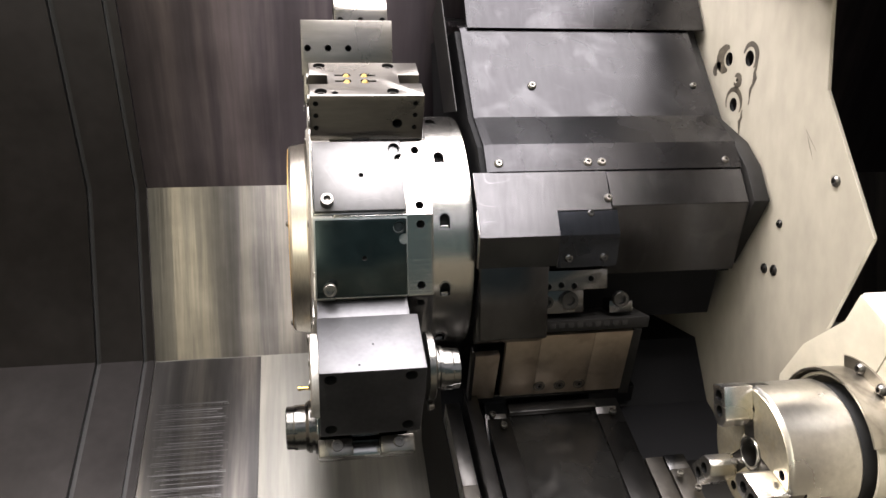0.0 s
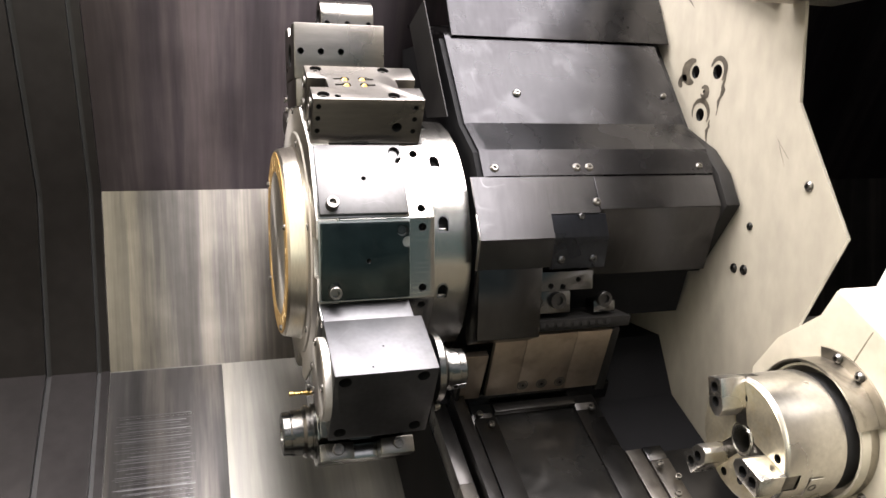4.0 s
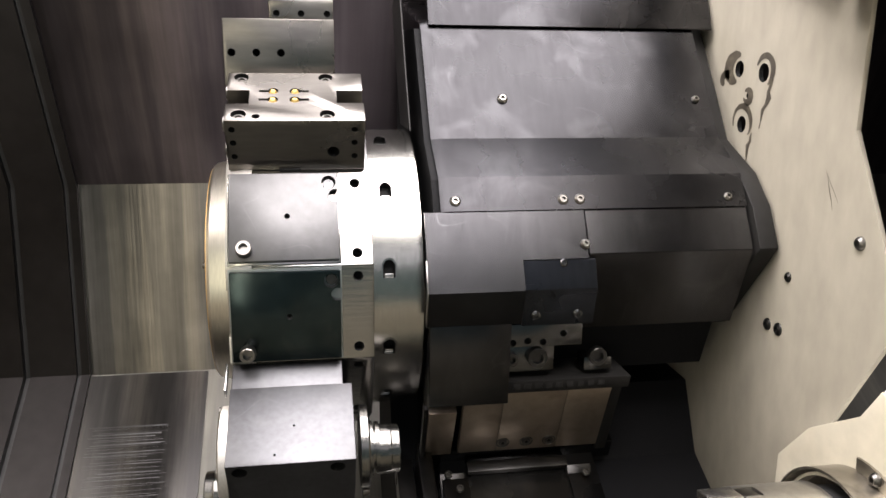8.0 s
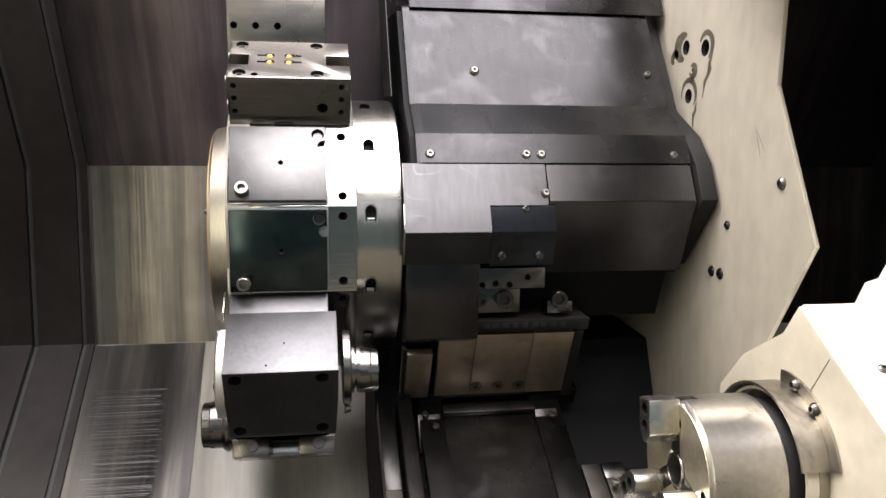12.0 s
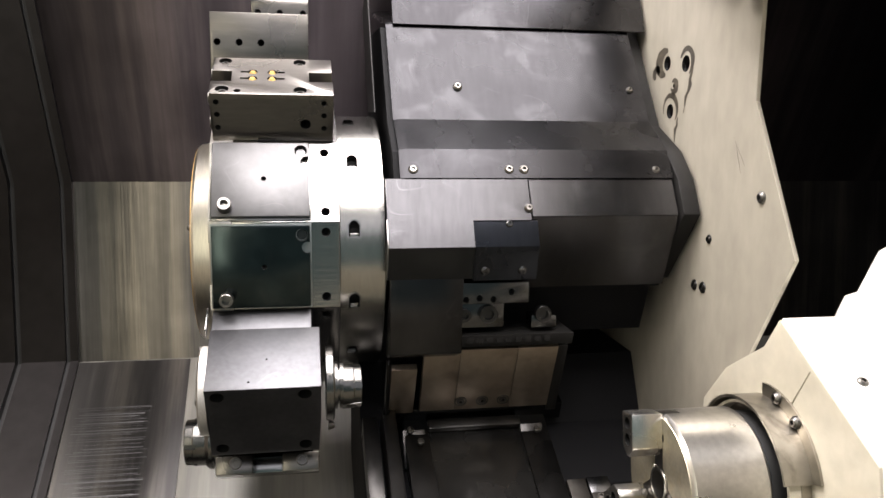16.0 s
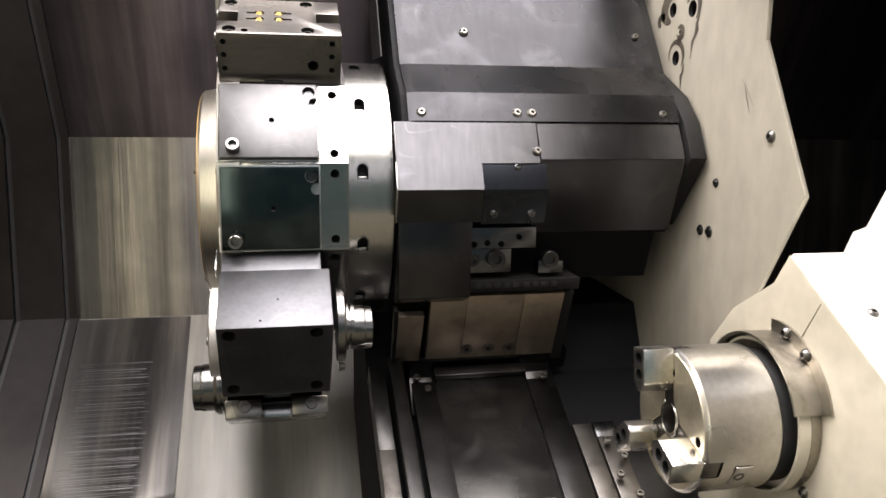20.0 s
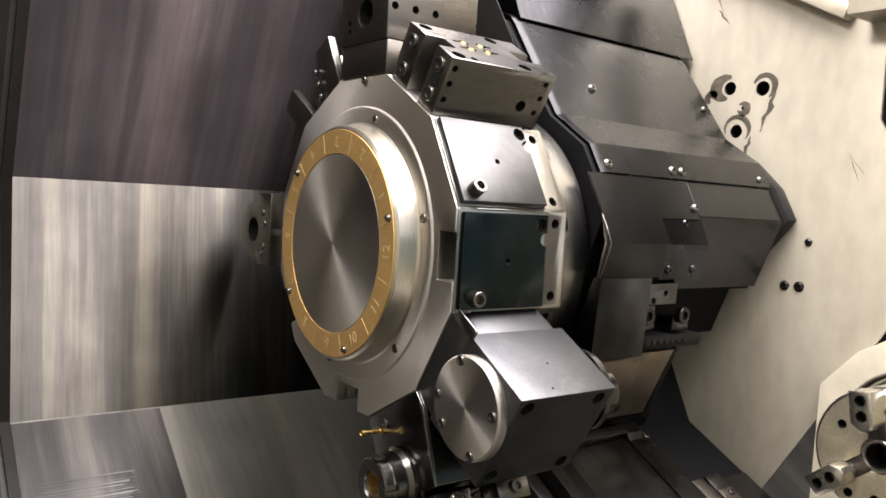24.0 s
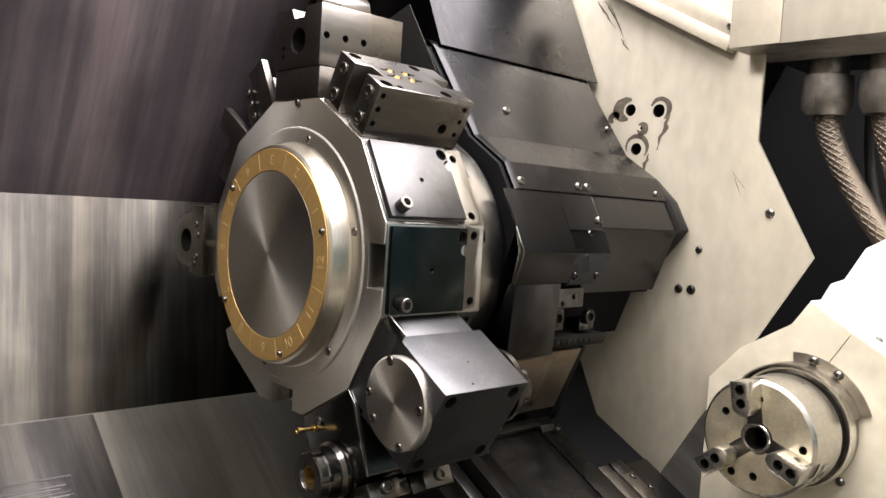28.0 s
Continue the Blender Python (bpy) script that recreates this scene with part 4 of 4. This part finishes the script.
# ---- slide covers below the turret ----
def slant(x0, x1, a, b, t, mat, name, parent, label="", lift=0.0):
    d = Vector((b[0] - a[0], b[1] - a[1])).normalized()
    n = Vector((-d.y, d.x))
    n = -n if n.x > 0 else n
    q = [(a[0] + n.x * lift, a[1] + n.y * lift), (b[0] + n.x * lift, b[1] + n.y * lift)]
    return part(name, prism([q[0], q[1], (q[1][0] - n.x * t, q[1][1] - n.y * t), (q[0][0] - n.x * t, q[0][1] - n.y * t)], x0, x1, 0.0008), mat, parent, label)


way = thing("way_cover", "brownish steel sliding way cover with three screws", "way cover")
WA, WB = (-0.135, -0.145), (-0.085, -0.255)
slant(0.142, 0.196, WA, WB, 0.01, BROWN, "plate", way)
slant(0.1965, 0.283, WA, WB, 0.01, BROWN, "plate", way)
slant(0.2835, 0.345, WA, WB, 0.01, BROWN, "plate", way)
slant(0.345, 0.361, (WA[0] + 0.004, WA[1]), (WB[0] + 0.004, WB[1] - 0.01), 0.012, DARK_SHEET, "edge_strip", way)
slant(0.095, 0.133, (WA[0] + 0.01, WA[1] - 0.03), (WB[0] + 0.006, WB[1] - 0.004), 0.012, BROWN, "side_strip", way)
slant(0.088, 0.094, (WA[0] + 0.004, WA[1] - 0.02), (WB[0] - 0.004, WB[1] - 0.008), 0.014, SIDE_SHEET, "edge_strip", way)
wd = math.degrees(math.atan2(WB[0] - WA[0], WA[1] - WB[1]))
for x in (0.205, 0.239, 0.272):
    y, z = WA[0] + (WB[0] - WA[0]) * 0.86, WA[1] + (WB[1] - WA[1]) * 0.86
    s = part("screw", lathe([(0.002, 0.0), (0.002, 0.0098), (-0.0006, 0.0095), (-0.0008, 0.0082), (0.0016, 0.0074), (0.0016, 0.0066), (-0.0006, 0.0062), (-0.0008, 0.0030), (0.0022, 0.0026), (0.0022, 0.0)], 24, "y"), BOLT, way, "countersunk screw in a worn ring", at(x, y - 0.0004, z) @ turn("X", wd))
    part("socket", lathe([(0.0, 0.0), (0.0, 0.0026), (-0.0002, 0.0026), (-0.0002, 0.0)], 12, "y"), HOLE, s, m=at(0, -0.0009, 0))
slant(0.086, 0.372, WB, (WB[0] + 0.012, WB[1] - 0.03), 0.02, BLACK_STEEL, "lower_lip", way, "", -0.004)

bed = thing("bed_slide", "dark oily steel bed slide under the turret saddle", "machine bed")
SA, SB = (-0.065, -0.275), (-0.75, -0.64)
slant(0.155, 0.30, SA, SB, 0.02, OILY, "slide", bed, "worn oily slide with grey smears")
slant(0.30, 0.344, SA, SB, 0.02, OILY_BLACK, "slide_side", bed, "", 0.004)
slant(0.118, 0.155, SA, SB, 0.02, OILY_BLACK, "slide_side", bed, "", 0.006)
slant(0.085, 0.105, SA, SB, 0.06, OILY_BLACK, "edge_rail", bed, "", 0.03)
RA = (SA[0] + (SB[0] - SA[0]) * 0.17, SA[1] + (SB[1] - SA[1]) * 0.17)
RM = (SA[0] + (SB[0] - SA[0]) * 0.205, SA[1] + (SB[1] - SA[1]) * 0.205)
RP = (SA[0] + (SB[0] - SA[0]) * 0.325, SA[1] + (SB[1] - SA[1]) * 0.325)
slant(0.056, 0.079, RM, SB, 0.05, WORN_RAIL, "edge_rail", bed, "worn bright guide rail", 0.010)
slant(0.056, 0.079, SA, RM, 0.05, OILY_BLACK, "edge_rail", bed, "", 0.010)
slant(0.348, 0.3765, RA, SB, 0.03, WORN_RAIL, "side_rail", bed, "worn steel side rail", 0.003)
slant(0.3780, 0.411, RM, SB, 0.03, WORN_RAIL, "side_rail", bed, "worn steel side rail", 0.006)
slant(0.3780, 0.411, RA, RM, 0.03, BLACK_STEEL, "end_stop", bed, "", 0.0055)
slant(0.412, 0.50, RA, SB, 0.05, OILY_BLACK, "apron", bed, "", -0.012)
slant(0.164, 0.288, RP, SB, 0.02, WORN_RAIL, "slide_plate", bed, "bright worn lower plate of the slide", 0.005)
slant(0.115, 0.15, (-0.085, -0.286), (-0.115, -0.335), 0.01, OILY_BLACK, "bracket", bed, "", 0.012)
slant(0.30, 0.335, (-0.085, -0.286), (-0.115, -0.335), 0.01, OILY_BLACK, "bracket", bed, "", 0.012)
slant(0.155, 0.30, (-0.078, -0.279), (-0.092, -0.288), 0.01, OILY_BLACK, "wiper_bar", bed, "", 0.012)
sd = math.degrees(math.atan2(SA[1] - SB[1], SA[0] - SB[0]))
for x, f in ((0.126, 0.045), (0.139, 0.075), (0.322, 0.06), (0.401, 0.262), (0.401, 0.343), (0.385, 0.225), (0.385, 0.30)):
    y, z = SA[0] + (SB[0] - SA[0]) * f, SA[1] + (SB[1] - SA[1]) * f
    socket_bolt(bed, at(x, y - 0.007, z + 0.013) @ turn("X", sd - 90), 0.0055, 0.005, "screw")
# added black block, stands in for the unlit recess beside the way cover
part("shade_well", prism([(0.2, -0.2), (0.2, -0.62), (-0.75, -0.75), (-0.75, -0.66), (-0.05, -0.30), (0.0, -0.2)], 0.055, 0.52, 0), BLACK, bed)

# ---- valve box with hoses ----
vb = thing("valve_box", "cream sheet valve box above the counter spindle", "valve box")
VX, VY, VZ = 0.450, -0.298, 0.354
part("end_panel", box(VX, VX + 0.003, VY - 0.0815, VY, VZ, 0.72, 0.0006), SIDE_CREAM, vb, "dull brownish end panel")
part("front_panel", box(VX - 0.001, VX + 0.003, VY - 0.45, VY - 0.083, VZ - 0.001, 0.72, 0.0006), CREAM, vb)
part("back_panel", box(VX + 0.003, VX + 0.14, VY - 0.003, VY, VZ, 0.72, 0.0006), SIDE_CREAM, vb)
part("bottom_panel", box(VX + 0.003, VX + 0.14, VY - 0.45, VY - 0.003, VZ, VZ + 0.003, 0), GUARD, vb)
HX, HY, VZ = 0.900, -0.272, 0.419
part("hose_bracket", box(0.82, 1.06, -0.52, -0.16, VZ, VZ + 0.04, 0.002), DARK_SHEET, vb)
for dy in (0.0, -0.109):
    part("fitting", lathe([(VZ, 0.0), (VZ, 0.035), (VZ - 0.015, 0.037), (VZ - 0.037, 0.037), (VZ - 0.040, 0.046), (VZ - 0.080, 0.048), (VZ - 0.102, 0.045), (VZ - 0.117, 0.037), (VZ - 0.117, 0.0)], 32, "z", centre=(HX, HY + dy, 0)), FITTING, vb, "grimy hose fitting")


def hose(path, r, mat, name, label):
    """A hanging hose: a swept tube with a woven sleeve of two crossing strands and a collar."""
    ob_thing = thing(name, label, "hose")

    def tube(pts, rad, nm, mt, res=4):
        cu = bpy.data.curves.new(nm, "CURVE")
        cu.dimensions, cu.bevel_depth, cu.bevel_resolution = "3D", rad, res
        s = cu.splines.new("POLY")
        s.points.add(len(pts) - 1)
        for bp, p in zip(s.points, pts):
            bp.co = (*p, 1)
        cu.materials.append(mt)
        ob = new(nm, cu)
        ob.parent = ob_thing
        return ob

    pts = []
    for i in range(len(path) - 1):
        p0, p1, p2, p3 = (Vector(path[max(0, min(len(path) - 1, i + k))]) for k in (-1, 0, 1, 2))
        for s in range(10):
            u = s / 10
            pts.append(0.5 * (2 * p1 + (p2 - p0) * u + (2 * p0 - 5 * p1 + 4 * p2 - p3) * u * u + (3 * p1 - p0 - 3 * p2 + p3) * u ** 3))
    tube(pts, r, "core", mat)
    if mat is BRAID:
        for hand in (1, -1):
            for n0 in range(9):
                coil = []
                for i, p in enumerate(pts):
                    for k in range(2):
                        q = p.lerp(pts[min(i + 1, len(pts) - 1)], k / 2)
                        a = hand * (i + k / 2) * 0.42 + n0 * math.pi / 4.5
                        coil.append(q + Vector((math.cos(a) * r, math.sin(a) * r, 0)))
                tube(coil, 0.0021, "braid_strand", BRAID, 1)
    return ob_thing


hose([(HX, HY, VZ - 0.11), (HX, HY - 0.015, VZ - 0.16), (HX - 0.005, HY - 0.062, VZ - 0.25), (HX - 0.01, HY - 0.15, VZ - 0.37), (HX - 0.012, HY - 0.27, VZ - 0.47)], 0.0235, BRAID, "braided_hose", "braided steel hose hanging from the valve box")
hose([(HX, HY - 0.109, VZ - 0.11), (HX, HY - 0.124, VZ - 0.17), (HX - 0.005, HY - 0.174, VZ - 0.30), (HX - 0.012, HY - 0.25, VZ - 0.41)], 0.0235, BRAID, "braided_hose", "braided steel hose hanging from the valve box")
hose([(HX + 0.12, HY - 0.04, VZ), (HX + 0.12, HY - 0.05, VZ - 0.2), (HX + 0.12, HY - 0.09, VZ - 0.33), (HX + 0.12, HY - 0.2, VZ - 0.46)], 0.012, RUBBER_AND_SHADE, "cable", "thin black cable behind the braided hoses")
